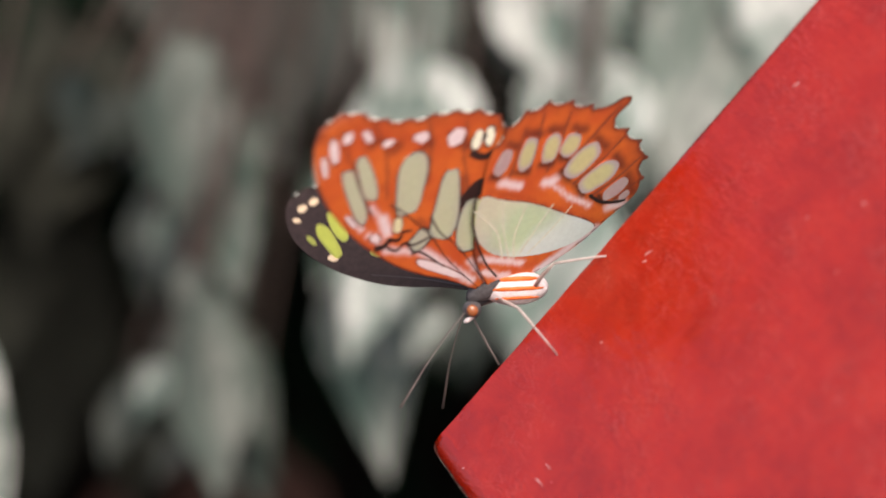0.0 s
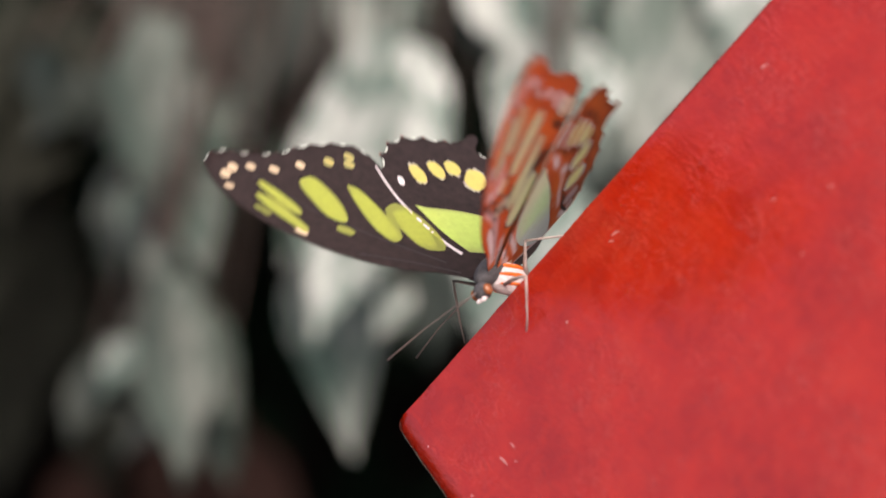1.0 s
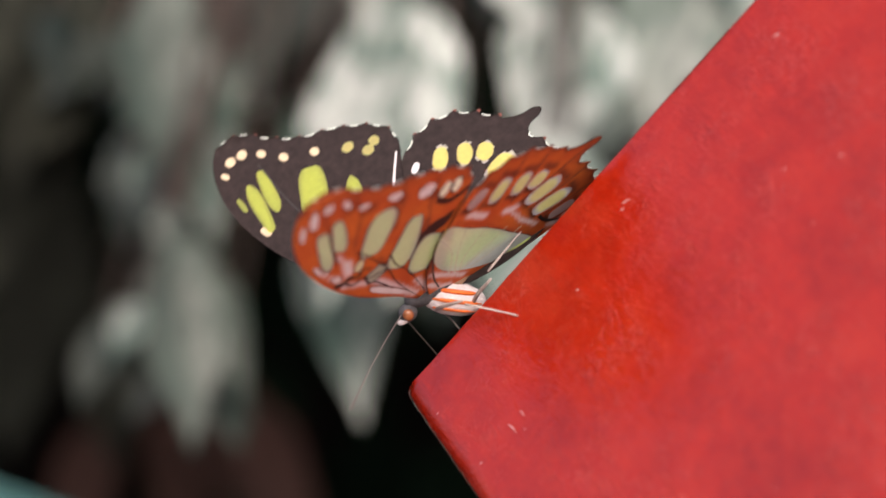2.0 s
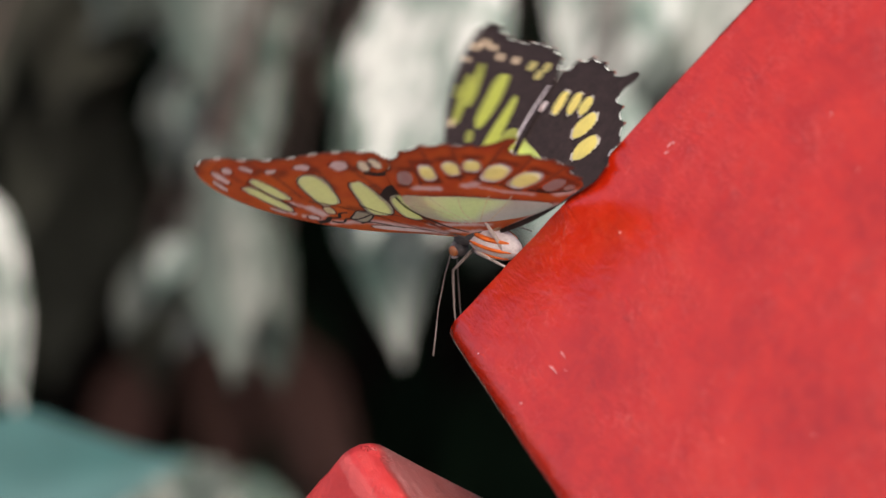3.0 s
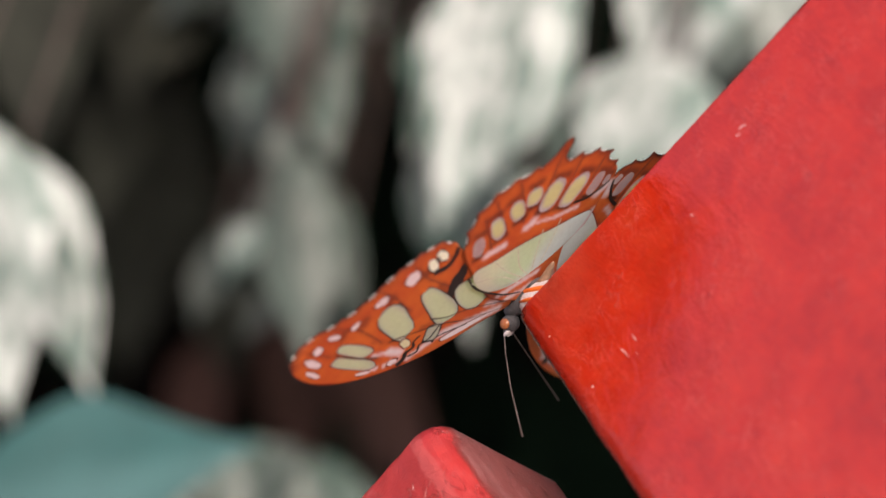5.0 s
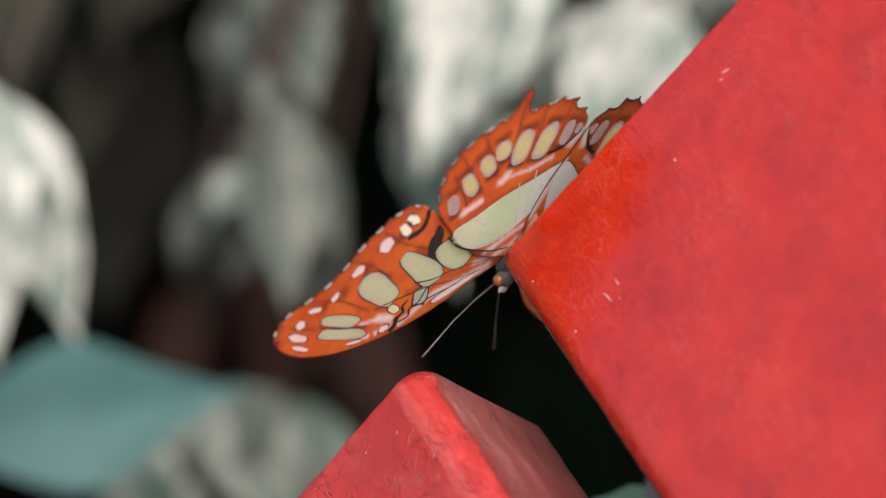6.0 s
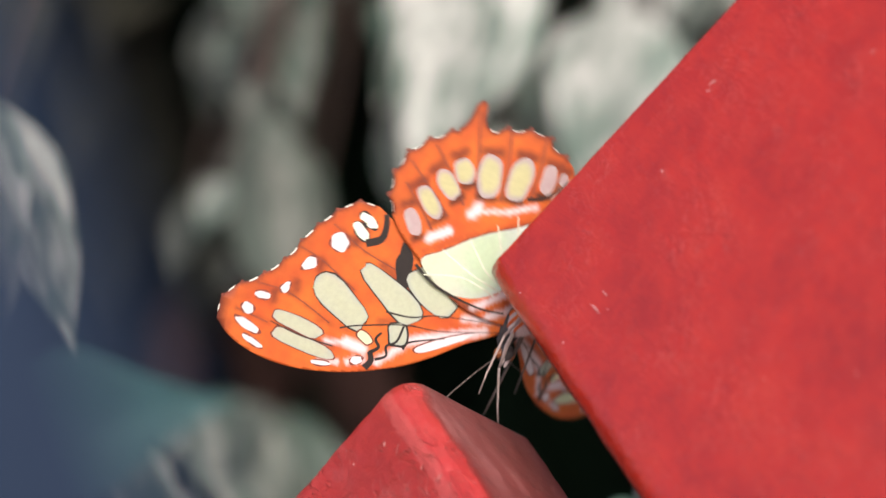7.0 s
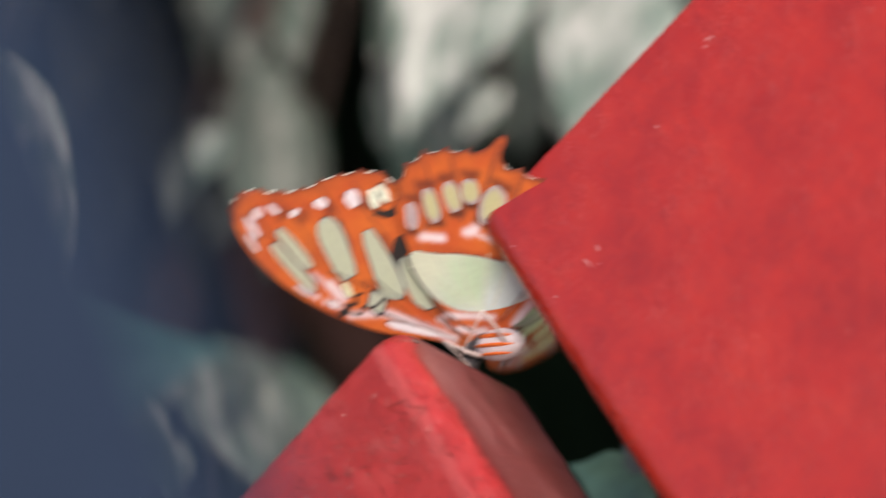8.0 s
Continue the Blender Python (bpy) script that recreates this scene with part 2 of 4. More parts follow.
# planting bed and backdrop: near black, the shade is put into the colour
SHADED_SOIL = plain("soil", (0.0075, 0.0065, 0.0058), 0.95, 0.5, 14, 0.8, 0.02, spec=0.0)
CHIP = plain("bare_chip", (0.48, 0.27, 0.26), 0.7, 0.2, 900)
BLUE = plain("blue_cloth", (0.0135, 0.0208, 0.039), 0.95, 0.3, 300, 0.3, 0.0005, spec=0.0)
ORANGE = plain("wing_orange", (0.66, 0.13, 0.014), 0.6, 0.3, 420, 0.25, 0.00005, translucent=0.22)
PIGMENT = scales("wing_scales", 0.02)
PIGMENT_THIN = scales("thin_wing_scales", 0.55)
PIGMENT_PANEL = scales("panel_scales", 0.42)
BROWN = plain("wing_dark", (0.019, 0.012, 0.012), 0.75, 0.4, 700, 0.25, 0.00005, spec=0.15)
CREAM = plain("wing_pale_green", (0.88, 0.90, 0.60), 0.55, 0.1, 900, 0.2, 0.00004, translucent=0.42)
LILAC = plain("wing_lilac", (0.86, 0.76, 0.80), 0.55, 0.1, 900, 0.2, 0.00004, translucent=0.4)
GREEN = plain("wing_green", (0.64, 0.67, 0.17), 0.5, 0.06, 900, 0.2, 0.00004, translucent=0.76)
GREEN_PALE = plain("wing_light_green", (0.70, 0.77, 0.27), 0.5, 0.06, 900, 0.2, 0.00004, translucent=0.72)
SAND = plain("wing_sand", (0.90, 0.80, 0.32), 0.5, 0.06, 900, 0.2, 0.00004, translucent=0.74)
BUFF = plain("wing_buff", (0.44, 0.33, 0.22), 0.55, 0.1, 900, 0.2, 0.00004)
UMBER = plain("wing_umber", (0.13, 0.028, 0.016), 0.6, 0.3, 900, 0.2, 0.00004)
ASH = plain("wing_ash", (0.58, 0.60, 0.50), 0.6, 0.2, 900, 0.2, 0.00004)
PALE = plain("wing_white", (0.88, 0.92, 0.86), 0.55, 0.06, 900, 0.2, 0.00004, translucent=0.4)
INK = plain("wing_ink", (0.012, 0.009, 0.009), 0.5, 0.3, 900, 0.2, 0.00004)
FUR = plain("body_white", (0.52, 0.45, 0.47), 0.9, 0.2, 1500, 0.7, 0.0003)
FUR_TAN = plain("body_tan", (0.20, 0.11, 0.07), 0.9, 0.25, 1500, 0.7, 0.0003)
FUR_DARK = plain("body_dark", (0.045, 0.04, 0.045), 0.9, 0.4, 1500, 0.7, 0.0003)
EYE = plain("eye_brown", (0.22, 0.07, 0.025), 0.2, 0.3, 2500, 0.1, 0.0001)
LEG = plain("leg_pale", (0.36, 0.29, 0.28), 0.6, 0.2, 1200)
LEG_DARK = plain("leg_dark", (0.10, 0.075, 0.07), 0.6, 0.2, 1200)


# ---- mesh helpers ----
MM = 0.001


def mesh_of(name, verts, faces, mats, slots=None, smooth=True):
    me = bpy.data.meshes.new(name)
    me.from_pydata([tuple(v) for v in verts], [], faces)
    for m in mats:
        me.materials.append(m)
    for i, p in enumerate(me.polygons):
        p.use_smooth = smooth
        if slots:
            p.material_index = slots[i]
    me.update()
    return me


def part(name, me, parent, label="", m=None):
    ob = new(name, me)
    ob.parent = parent
    if m is not None:
        ob.matrix_basis = m
    return tagged(ob, label) if label else ob


def spline(points, steps=6, closed=True):
    """A smooth closed curve through a few points (Catmull-Rom)."""
    pts, out, k = [Vector(p) for p in points], [], len(points)
    for i in range(k if closed else k - 1):
        a, b, c, d = (pts[j % k] if closed else pts[max(0, min(k - 1, j))] for j in (i - 1, i, i + 1, i + 2))
        for s in range(steps):
            t = s / steps
            out.append(0.5 * ((2 * b) + (c - a) * t + (2 * a - 5 * b + 4 * c - d) * t * t + (3 * b - a - 3 * c + d) * t ** 3))
    if not closed:
        out.append(pts[-1])
    return out


def tube(points, radii, sides=8):
    """Verts and faces of a tapering tube along a line of points."""
    pts, verts, faces = [Vector(p) for p in points], [], []
    for i, p in enumerate(pts):
        d = (pts[min(i + 1, len(pts) - 1)] - pts[max(i - 1, 0)]).normalized()
        a = d.orthogonal().normalized()
        b = d.cross(a)
        for s in range(sides):
            w = 2 * math.pi * s / sides
            verts.append(p + radii[i] * (math.cos(w) * a + math.sin(w) * b))
    for i in range(len(pts) - 1):
        for s in range(sides):
            n = (s + 1) % sides
            faces.append((i * sides + s, i * sides + n, (i + 1) * sides + n, (i + 1) * sides + s))
    faces += [tuple(range(sides))[::-1], tuple(range((len(pts) - 1) * sides, len(pts) * sides))]
    return verts, faces


def board(name, corner, e1, e2, thick, len1, len2, radius, broad, mat, uneven):
    """A painted board with a rounded, slightly uneven edge; its corner and two edges are given, thickness goes to the back."""
    e1, e2 = Vector(e1).normalized(), Vector(e2)
    e2 = (e2 - e1 * e1.dot(e2)).normalized()
    n = e1.cross(e2).normalized()
    if n.y > 0:
        n = -n
    bm = bmesh.new()
    bmesh.ops.create_cube(bm, size=1)
    for v in bm.verts:
        v.co = Vector(((v.co.x + 0.5) * len1, (v.co.y + 0.5) * len2, (v.co.z - 0.5) * thick))
    near = [e for e in bm.edges if all(abs(v.co.x) < 1e-6 for v in e.verts) and abs(e.verts[0].co.z - e.verts[1].co.z) < 1e-6 and e.verts[0].co.z > -1e-6]
    bmesh.ops.bevel(bm, geom=near, offset=broad, segments=6, profile=0.55, affect="EDGES")
    bmesh.ops.bevel(bm, geom=[e for e in bm.edges if e.calc_length() > 0.02 and e.is_manifold and e.calc_face_angle() > 0.6], offset=radius, segments=5, profile=0.6, affect="EDGES")
    # hand-finished: the near end is slightly lumpy and its edges waver
    for axis, span in ((0, 0.07), (1, 0.07)):
        for i in range(1, 48):
            no = [0, 0, 0]
            no[axis] = 1
            at = [0, 0, 0]
            at[axis] = span * i / 47
            bmesh.ops.bisect_plane(bm, geom=bm.verts[:] + bm.edges[:] + bm.faces[:], plane_co=at, plane_no=no)
    bmesh.ops.recalc_face_normals(bm, faces=bm.faces[:])
    bm.normal_update()
    moved = []
    for v in bm.verts:
        if v.co.x < 0.075 and v.co.y < 0.075:
            q, fade = v.co * 190, min(1.0, (0.075 - max(v.co.x, v.co.y)) / 0.03)
            edge = math.exp(-min(v.co.x, v.co.y) / 0.006)
            moved.append((v, v.normal * fade * uneven * (noise.noise(q) * (0.25 + 0.75 * edge) + 0.6 * edge * noise.noise(q * 2.7) + 0.5 * noise.noise(q * 0.35))))
    for v, d in moved:
        v.co += d
    me = bpy.data.meshes.new(name)
    bm.to_mesh(me)
    bm.free()
    me.materials.append(mat)
    for p in me.polygons:
        p.use_smooth = p.area < 0.0004
    ob = new(name, me)
    flip = e1.cross(e2).dot(n)
    if flip < 0:
        me.transform(Matrix.Diagonal((1, 1, -1, 1)))
        me.flip_normals()
        m = Matrix((e1, e2, -n)).transposed().to_4x4()
    else:
        m = Matrix((e1, e2, n)).transposed().to_4x4()
    m.translation = corner
    ob.matrix_world = m
    return ob


# ---- ground and far shade ----
def ground():
    k, half = 60, 30.0
    verts = [((i / k - 0.5) * 2 * half, (j / k - 0.5) * 2 * half, 0.03 * noise.noise((i * 0.7, j * 0.7, 0))) for j in range(k + 1) for i in range(k + 1)]
    faces = [(j * (k + 1) + i, j * (k + 1) + i + 1, (j + 1) * (k + 1) + i + 1, (j + 1) * (k + 1) + i) for j in range(k) for i in range(k)]
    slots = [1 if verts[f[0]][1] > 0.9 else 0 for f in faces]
    return tagged(new("ground", mesh_of("ground", verts, faces, [PALE_GROUND, SHADED_SOIL], slots)), "unseen pale ground that bounces light up, with a near-black bed behind", "ground", kind="structure")


ground()


# added wall that cuts the sky light reaching the plants from behind
def backdrop_wall():
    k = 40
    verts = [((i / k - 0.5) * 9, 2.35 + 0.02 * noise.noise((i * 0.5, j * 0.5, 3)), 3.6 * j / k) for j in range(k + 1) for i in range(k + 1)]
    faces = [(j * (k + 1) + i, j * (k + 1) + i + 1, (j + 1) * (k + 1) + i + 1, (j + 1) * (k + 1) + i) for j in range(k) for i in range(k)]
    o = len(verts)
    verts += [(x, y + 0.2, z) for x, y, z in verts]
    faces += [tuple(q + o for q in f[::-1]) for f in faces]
    return tagged(new("added_backdrop", mesh_of("added_backdrop", verts, faces, [SHADED_SOIL])), "added near-black backdrop wall that holds back light from behind", "wall", kind="structure")


backdrop_wall()


def blade(length, width, bend=0.25, fold=0.12, wave=0.06, k=14, w=8, seed=0):
    """A leaf blade from its stalk at the origin along +Y, drooping, folded on its midrib, with a wavy margin."""
    verts, faces = [], []
    for i in range(k + 1):
        s = i / k
        half = 0.5 * width * (math.sin(math.pi * min(1, (s * 0.97 + 0.03) ** 0.72)) ** (0.85 + 0.5 * s)) * (1 + 0.08 * math.sin(11 * s + seed)) + 0.0003
        for j in range(w + 1):
            a = 2 * j / w - 1
            z = -bend * length * s * s - fold * half * (1 - abs(a)) + wave * half * math.sin(9 * s + seed + 2 * a) * abs(a)
            verts.append((a * half, s * length, z))
    for i in range(k):
        for j in range(w):
            o = i * (w + 1) + j
            faces.append((o, o + 1, o + w + 2, o + w + 1))
    # underside, 0.4 mm below
    o = len(verts)
    verts += [(x, y, z - 0.0004) for x, y, z in verts]
    faces += [tuple(q + o for q in f[::-1]) for f in faces]
    return verts, faces


BACK = 0.45  # distance of the leaf wall behind the butterfly


def at_back(px, py, depth):
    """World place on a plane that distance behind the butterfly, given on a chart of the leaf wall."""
    s = 0.425 + depth
    return Vector(((px - 784) / 4446.3 * s, depth, 1.2 - (py - 441) / 4446.3 * s))


def hang_leaf(parent, px, py, length, width, lean, mat, depth=BACK, tilt=25, turn=0, bend=0.22, seed=0, label=""):
    """A hanging leaf: stalk end at (px, py), length and width in metres, lean of its tip from straight down to the right."""
    v, f = blade(length, width, bend, seed=seed)
    ob = part("leaf", mesh_of("leaf", v, f, [mat]), parent, label)
    m = Matrix.Translation(at_back(px, py, depth)) @ Matrix.Rotation(radians(lean), 4, "Y").inverted() \
        @ Matrix.Rotation(radians(turn), 4, "Z") @ Matrix.Rotation(radians(-90 + tilt), 4, "X") @ Matrix.Rotation(radians(180), 4, "Y")
    ob.matrix_basis = parent.matrix_basis.inverted() @ m
    return ob


def plant(name, x, y, label):
    root = new(name)
    root.matrix_basis = pose(x, y, 0)
    return tagged(root, label, "plant")


shrub = plant("variegated_shrub", 0.16, 0.66, "shrub with drooping white and green variegated leaves")
v, f = tube([(0, 0, 0), (0.01, -0.01, 0.6), (-0.01, 0.0, 1.0), (0.02, -0.02, 1.45)], [0.014, 0.012, 0.01, 0.006], 10)
part("stem", mesh_of("stem", v, f, [STEM]), shrub, "brown woody stem")
K = 1 / 5081.0  # metres to a unit of the chart, at the distance BACK


def twig(parent, px, py, depth):
    """A thin stalk from a leaf's base to the woody stem: arching up to it, or for low leaves dropping first."""
    p = at_back(px, py, depth)
    if py < 560:
        top = Vector((0.18, 0.64, 1.46))
        way = Vector((p.x * 0.8 + top.x * 0.2, p.y + 0.05, max(p.z, 1.40) + 0.05))
    else:
        top = Vector((0.16, 0.66, 0.80))
        way = Vector((p.x, p.y + 0.06, min(p.z - 0.06, 0.93)))
    pts = spline([p, p * 0.7 + way * 0.3, way, way * 0.45 + top * 0.55, top], 4, closed=False)
    pts = [q - parent.matrix_basis.translation for q in pts]
    v, f = tube(pts, [0.0008 + 0.0016 * i / (len(pts) - 1) for i in range(len(pts))], 6)
    part("twig", mesh_of("twig", v, f, [STEM]), parent, "thin brown twig")


def leaves(parent, mat, rows, twin=False):
    """Drooping leaves: base and length on the chart, width, lean of the tip, distance behind the butterfly, turn."""
    for px, py, ln, wd, lean, depth, turn in rows:
        k, seed = K * (0.425 + depth) / (0.425 + BACK), int(px * 3 + py) % 17
        hang_leaf(parent, px, py, ln * k, wd * k, lean, mat, depth, -20, turn, 0.12, seed)
        twig(parent, px, py, depth)
        if twin:  # the smaller ones hang in overlapping pairs
            hang_leaf(parent, px + 38, py + 25, ln * k * 0.8, wd * k * 0.66, lean + 13, mat, depth + 0.02, -12, turn + 25, 0.2, seed + 40)


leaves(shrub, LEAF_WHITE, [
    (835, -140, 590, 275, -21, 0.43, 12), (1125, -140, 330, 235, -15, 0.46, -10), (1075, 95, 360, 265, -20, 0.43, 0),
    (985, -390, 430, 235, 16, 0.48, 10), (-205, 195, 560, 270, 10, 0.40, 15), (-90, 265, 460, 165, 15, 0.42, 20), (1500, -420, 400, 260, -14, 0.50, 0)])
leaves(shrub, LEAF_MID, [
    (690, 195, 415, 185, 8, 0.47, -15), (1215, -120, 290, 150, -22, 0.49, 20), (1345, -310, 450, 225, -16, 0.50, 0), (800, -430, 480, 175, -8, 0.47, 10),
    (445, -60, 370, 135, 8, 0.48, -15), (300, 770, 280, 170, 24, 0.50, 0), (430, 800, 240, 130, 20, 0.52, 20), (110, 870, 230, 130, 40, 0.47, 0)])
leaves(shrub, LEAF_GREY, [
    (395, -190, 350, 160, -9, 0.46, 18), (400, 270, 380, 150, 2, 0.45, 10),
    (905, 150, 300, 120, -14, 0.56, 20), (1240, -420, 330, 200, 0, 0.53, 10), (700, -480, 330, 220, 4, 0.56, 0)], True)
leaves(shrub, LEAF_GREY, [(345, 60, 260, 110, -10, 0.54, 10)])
leaves(shrub, LEAF_OLIVE_DIM, [
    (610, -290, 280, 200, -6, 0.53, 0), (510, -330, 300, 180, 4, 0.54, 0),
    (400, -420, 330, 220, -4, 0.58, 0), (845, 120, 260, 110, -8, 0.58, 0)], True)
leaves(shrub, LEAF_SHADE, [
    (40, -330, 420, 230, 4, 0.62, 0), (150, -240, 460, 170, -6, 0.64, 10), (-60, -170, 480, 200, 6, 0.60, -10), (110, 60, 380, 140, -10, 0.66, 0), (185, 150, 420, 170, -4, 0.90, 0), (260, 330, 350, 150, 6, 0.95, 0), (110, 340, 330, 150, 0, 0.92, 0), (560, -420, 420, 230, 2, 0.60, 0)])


def sprays(mats, spots, size, depth, seed):
    """Smaller leaves of one shoot, scattered about a few places of the chart, each leaning its own way."""
    rnd = random.Random(seed)
    for px, py in spots:
        for _ in range(3):
            x, y, ln = px + rnd.uniform(-70, 70), py + rnd.uniform(-60, 60), size * rnd.uniform(0.75, 1.25)
            leaves(shrub, rnd.choice(mats), [(x, y, ln, ln * rnd.uniform(0.4, 0.62), rnd.uniform(-38, 30), depth + rnd.uniform(-0.03, 0.06), rnd.uniform(-30, 30))])


sprays((LEAF_GREY, LEAF_MID, LEAF_OLIVE_DIM), ((330, -110), (460, -40), (300, 120), (430, 170), (380, 330), (300, 420)), 150, 0.49, 3)
sprays((LEAF_WHITE, LEAF_MID, LEAF_OLIVE_DIM), ((700, -230), (900, -250), (1080, -230), (1230, -140), (1180, 40)), 190, 0.52, 8)
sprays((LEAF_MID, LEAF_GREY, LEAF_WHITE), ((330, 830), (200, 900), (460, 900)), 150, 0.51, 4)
sprays((LEAF_GREY, LEAF_OLIVE_DIM, LEAF_SHADE, LEAF_SHADE), ((240, -200), (420, -250), (540, -180), (300, -60)), 130, 0.55, 11)
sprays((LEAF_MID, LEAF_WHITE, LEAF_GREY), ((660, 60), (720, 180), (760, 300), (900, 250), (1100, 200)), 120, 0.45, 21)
sprays((LEAF_GREY, LEAF_OLIVE_DIM, LEAF_MID), ((380, 60), (440, 220), (360, 420), (430, 500)), 110, 0.44, 31)
leaves(shrub, LEAF_BROWN, [
    (520, 560, 330, 110, 24, 1.05, 0), (400, 540, 310, 140, 4, 1.15, 0), (250, 600, 300, 120, -18, 1.10, 20), (470, 500, 420, 120, 18, 1.12, 0)])

teal = plant("teal_plant", -0.2, 0.5, "low plant with one broad smooth blue-green leaf")
v, f = tube([(0, 0, 0), (0.02, -0.04, 0.6), (0.03, -0.1, 1.07)], [0.006, 0.005, 0.003], 8)
part("stem", mesh_of("stem", v, f, [STEM]), teal, "thin brown stem")
hang_leaf(teal, -150, 850, 460 * K, 230 * K, 99, LEAF_TEAL, 0.38, -10, 0, 0.1, 3)

green = plant("green_plant", 0.06, 0.1, "small plant with smooth dark green leaves")
v, f = tube([(0, 0, 0), (0.01, -0.02, 0.6), (-0.02, -0.03, 1.136)], [0.004, 0.003, 0.0015], 8)
part("stem", mesh_of("stem", v, f, [LEAF_GREEN]), green, "thin green stem")
hang_leaf(green, 1110, 1030, 0.0235, 0.0125, -105, LEAF_GREEN, 0.06, 40, 0, 0.1, 1)
hang_leaf(green, 1085, 985, 0.0075, 0.0036, -150, LEAF_MID, 0.06, 30, 0, 0.1, 2)


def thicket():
    """The mass of leaves behind the shrub, deep shade put into its colour, and an unseen canopy over it: many small
    drooping leaves, uneven, with gaps.
    """
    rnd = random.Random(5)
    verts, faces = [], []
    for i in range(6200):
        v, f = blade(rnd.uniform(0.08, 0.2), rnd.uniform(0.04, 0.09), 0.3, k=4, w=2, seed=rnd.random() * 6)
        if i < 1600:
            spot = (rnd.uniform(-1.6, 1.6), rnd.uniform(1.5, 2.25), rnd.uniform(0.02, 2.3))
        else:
            # unseen leaves overhead, added to keep the sun off those behind
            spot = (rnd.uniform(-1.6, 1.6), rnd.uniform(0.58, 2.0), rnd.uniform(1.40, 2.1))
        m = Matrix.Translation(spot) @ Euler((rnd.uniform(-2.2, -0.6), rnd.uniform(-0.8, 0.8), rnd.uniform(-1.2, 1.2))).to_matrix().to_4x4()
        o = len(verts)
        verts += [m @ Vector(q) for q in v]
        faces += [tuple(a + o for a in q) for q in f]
    return tagged(new("thicket", mesh_of("thicket", verts, faces, [LEAF_DEEP_SHADE])), "dense near-black foliage with deep shade in its colour, and an unseen canopy", "foliage", kind="stuff")


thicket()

# ---- red boards ----
CORNER = Vector((0.00091, 0, 1.18987)) - Vector((0.648, -0.28, 0.708)).normalized() * 0.001
red_board = tagged(board("red_board", CORNER, (0.648, -0.28, 0.708), (0.428, -0.62, -0.66), 0.03, 0.40, 1.82, 0.0016, 0.0050, RED, 0.00012),
       "glossy red painted wooden board with a rounded edge, leaning", "board")
red_plank = tagged(board("red_plank", Vector((-0.0131, -0.004, 1.1729)), (-0.641, 0.211, -0.738), (0.411, -0.721, -0.558), 0.033, 1.6, 0.2, 0.002, 0.0066, RED_OLD, 0.00022),
       "worn red painted plank with scuffed edges, standing on the soil", "plank")


def chip(ob, a, b, length, width, turn, bow=0.0):
    """A small ragged flake or scratch of missing paint on the face of a board, a and b mm from its corner along the two edges."""
    rnd = random.Random(int(a * 7 + b * 13))
    k, out = max(4, int(length / 0.16)), math.copysign(0.00016, -ob.matrix_world.to_3x3().col[2].y)
    verts, faces = [], []
    for i in range(k + 1):
        s = 2 * i / k - 1
        half = width / 2 * (1 - s * s) ** 0.5 * rnd.uniform(0.35, 1.25) + 0.01
        mid = bow * length * s * s + rnd.uniform(-0.12, 0.12) * width
        for y in (mid - half, mid + half):
            x = s * length / 2
            verts.append(((x * math.cos(turn) - y * math.sin(turn)) * MM, (x * math.sin(turn) + y * math.cos(turn)) * MM, out))
    faces = [(2 * i, 2 * i + 2, 2 * i + 3, 2 * i + 1) for i in range(k)]
    part("paint_chip", mesh_of("paint_chip", verts, faces, [CHIP]), ob, "pale chip in the paint", Matrix.Translation((a * MM, b * MM, 0)))


for row in ((52.0, 8.2, 1.7, 0.20, 0.35, 0.1), (50.6, 8.8, 1.1, 0.14, 0.5), (36.3, 13.1, 0.5, 0.28, 0.8), (5.4, 22.3, 0.5, 0.22, 0.3), (41.2, 65.7, 0.35, 0.16, 0.4),
            (13.4, 22.3, 2.6, 0.17, 1.45, 0.05), (16.2, 21.6, 1.6, 0.14, 1.5), (4.1, 8.7, 0.45, 0.22, 0.2), (88.0, 8.4, 1.5, 0.2, 0.4), (74.7, 27.3, 0.9, 0.12, 0.3),
            (82.5, 33.5, 0.8, 0.12, 0.6), (15.0, 24.2, 0.7, 0.08, 1.1)):
    chip(red_board, *row)
for row in ((16.4, 5.6, 0.55, 0.38, 0.6), (30, 12, 0.6, 0.25, 0.2), (9.6, 8.0, 0.9, 0.14, 0.8), (22, 18, 0.7, 0.16, 0.4)):
    chip(red_plank, *row)


# ---- butterfly ----
FORE = [(0, 1), (5.5, 5.2), (9.8, 9.0), (14.1, 12.1), (19.7, 15.0), (25, 17), (31.5, 18.5), (37.5, 18.7), (43, 17.5), (46.8, 15.2), (48, 12.4), (47, 9), (44.4, 6.6), (41.7, 3.6), (39.6, 0), (38.2, -4), (36, -7.9), (34.2, -10.4), (31.7, -12.4), (28.7, -12.6), (25.5, -11.3), (19.5, -8.6), (10, -5), (0, -3)]
HIND = [(0, 2.5), (9, 2), (18, -2.8), (24.8, -7.4), (27.9, -12), (28.5, -16.5), (27.2, -20.6), (24, -24.2), (21, -26.6), (19.9, -29), (19.7, -31.4), (18.8, -32.6), (17.8, -31.6), (17.2, -29.4), (15.8, -28.4), (12.3, -29.8), (7, -31), (4.1, -29.6), (1.2, -28.2), (-0.9, -26.2), (-2, -21), (-3.2, -15.5), (-3.6, -11), (-3.2, -5), (-1.2, 0)]


def camber(u, v):
    """The slight arch of a wing, in mm towards its underside."""
    return -0.0012 * (u - 22) ** 2 * 0.6 + 0.02 * v


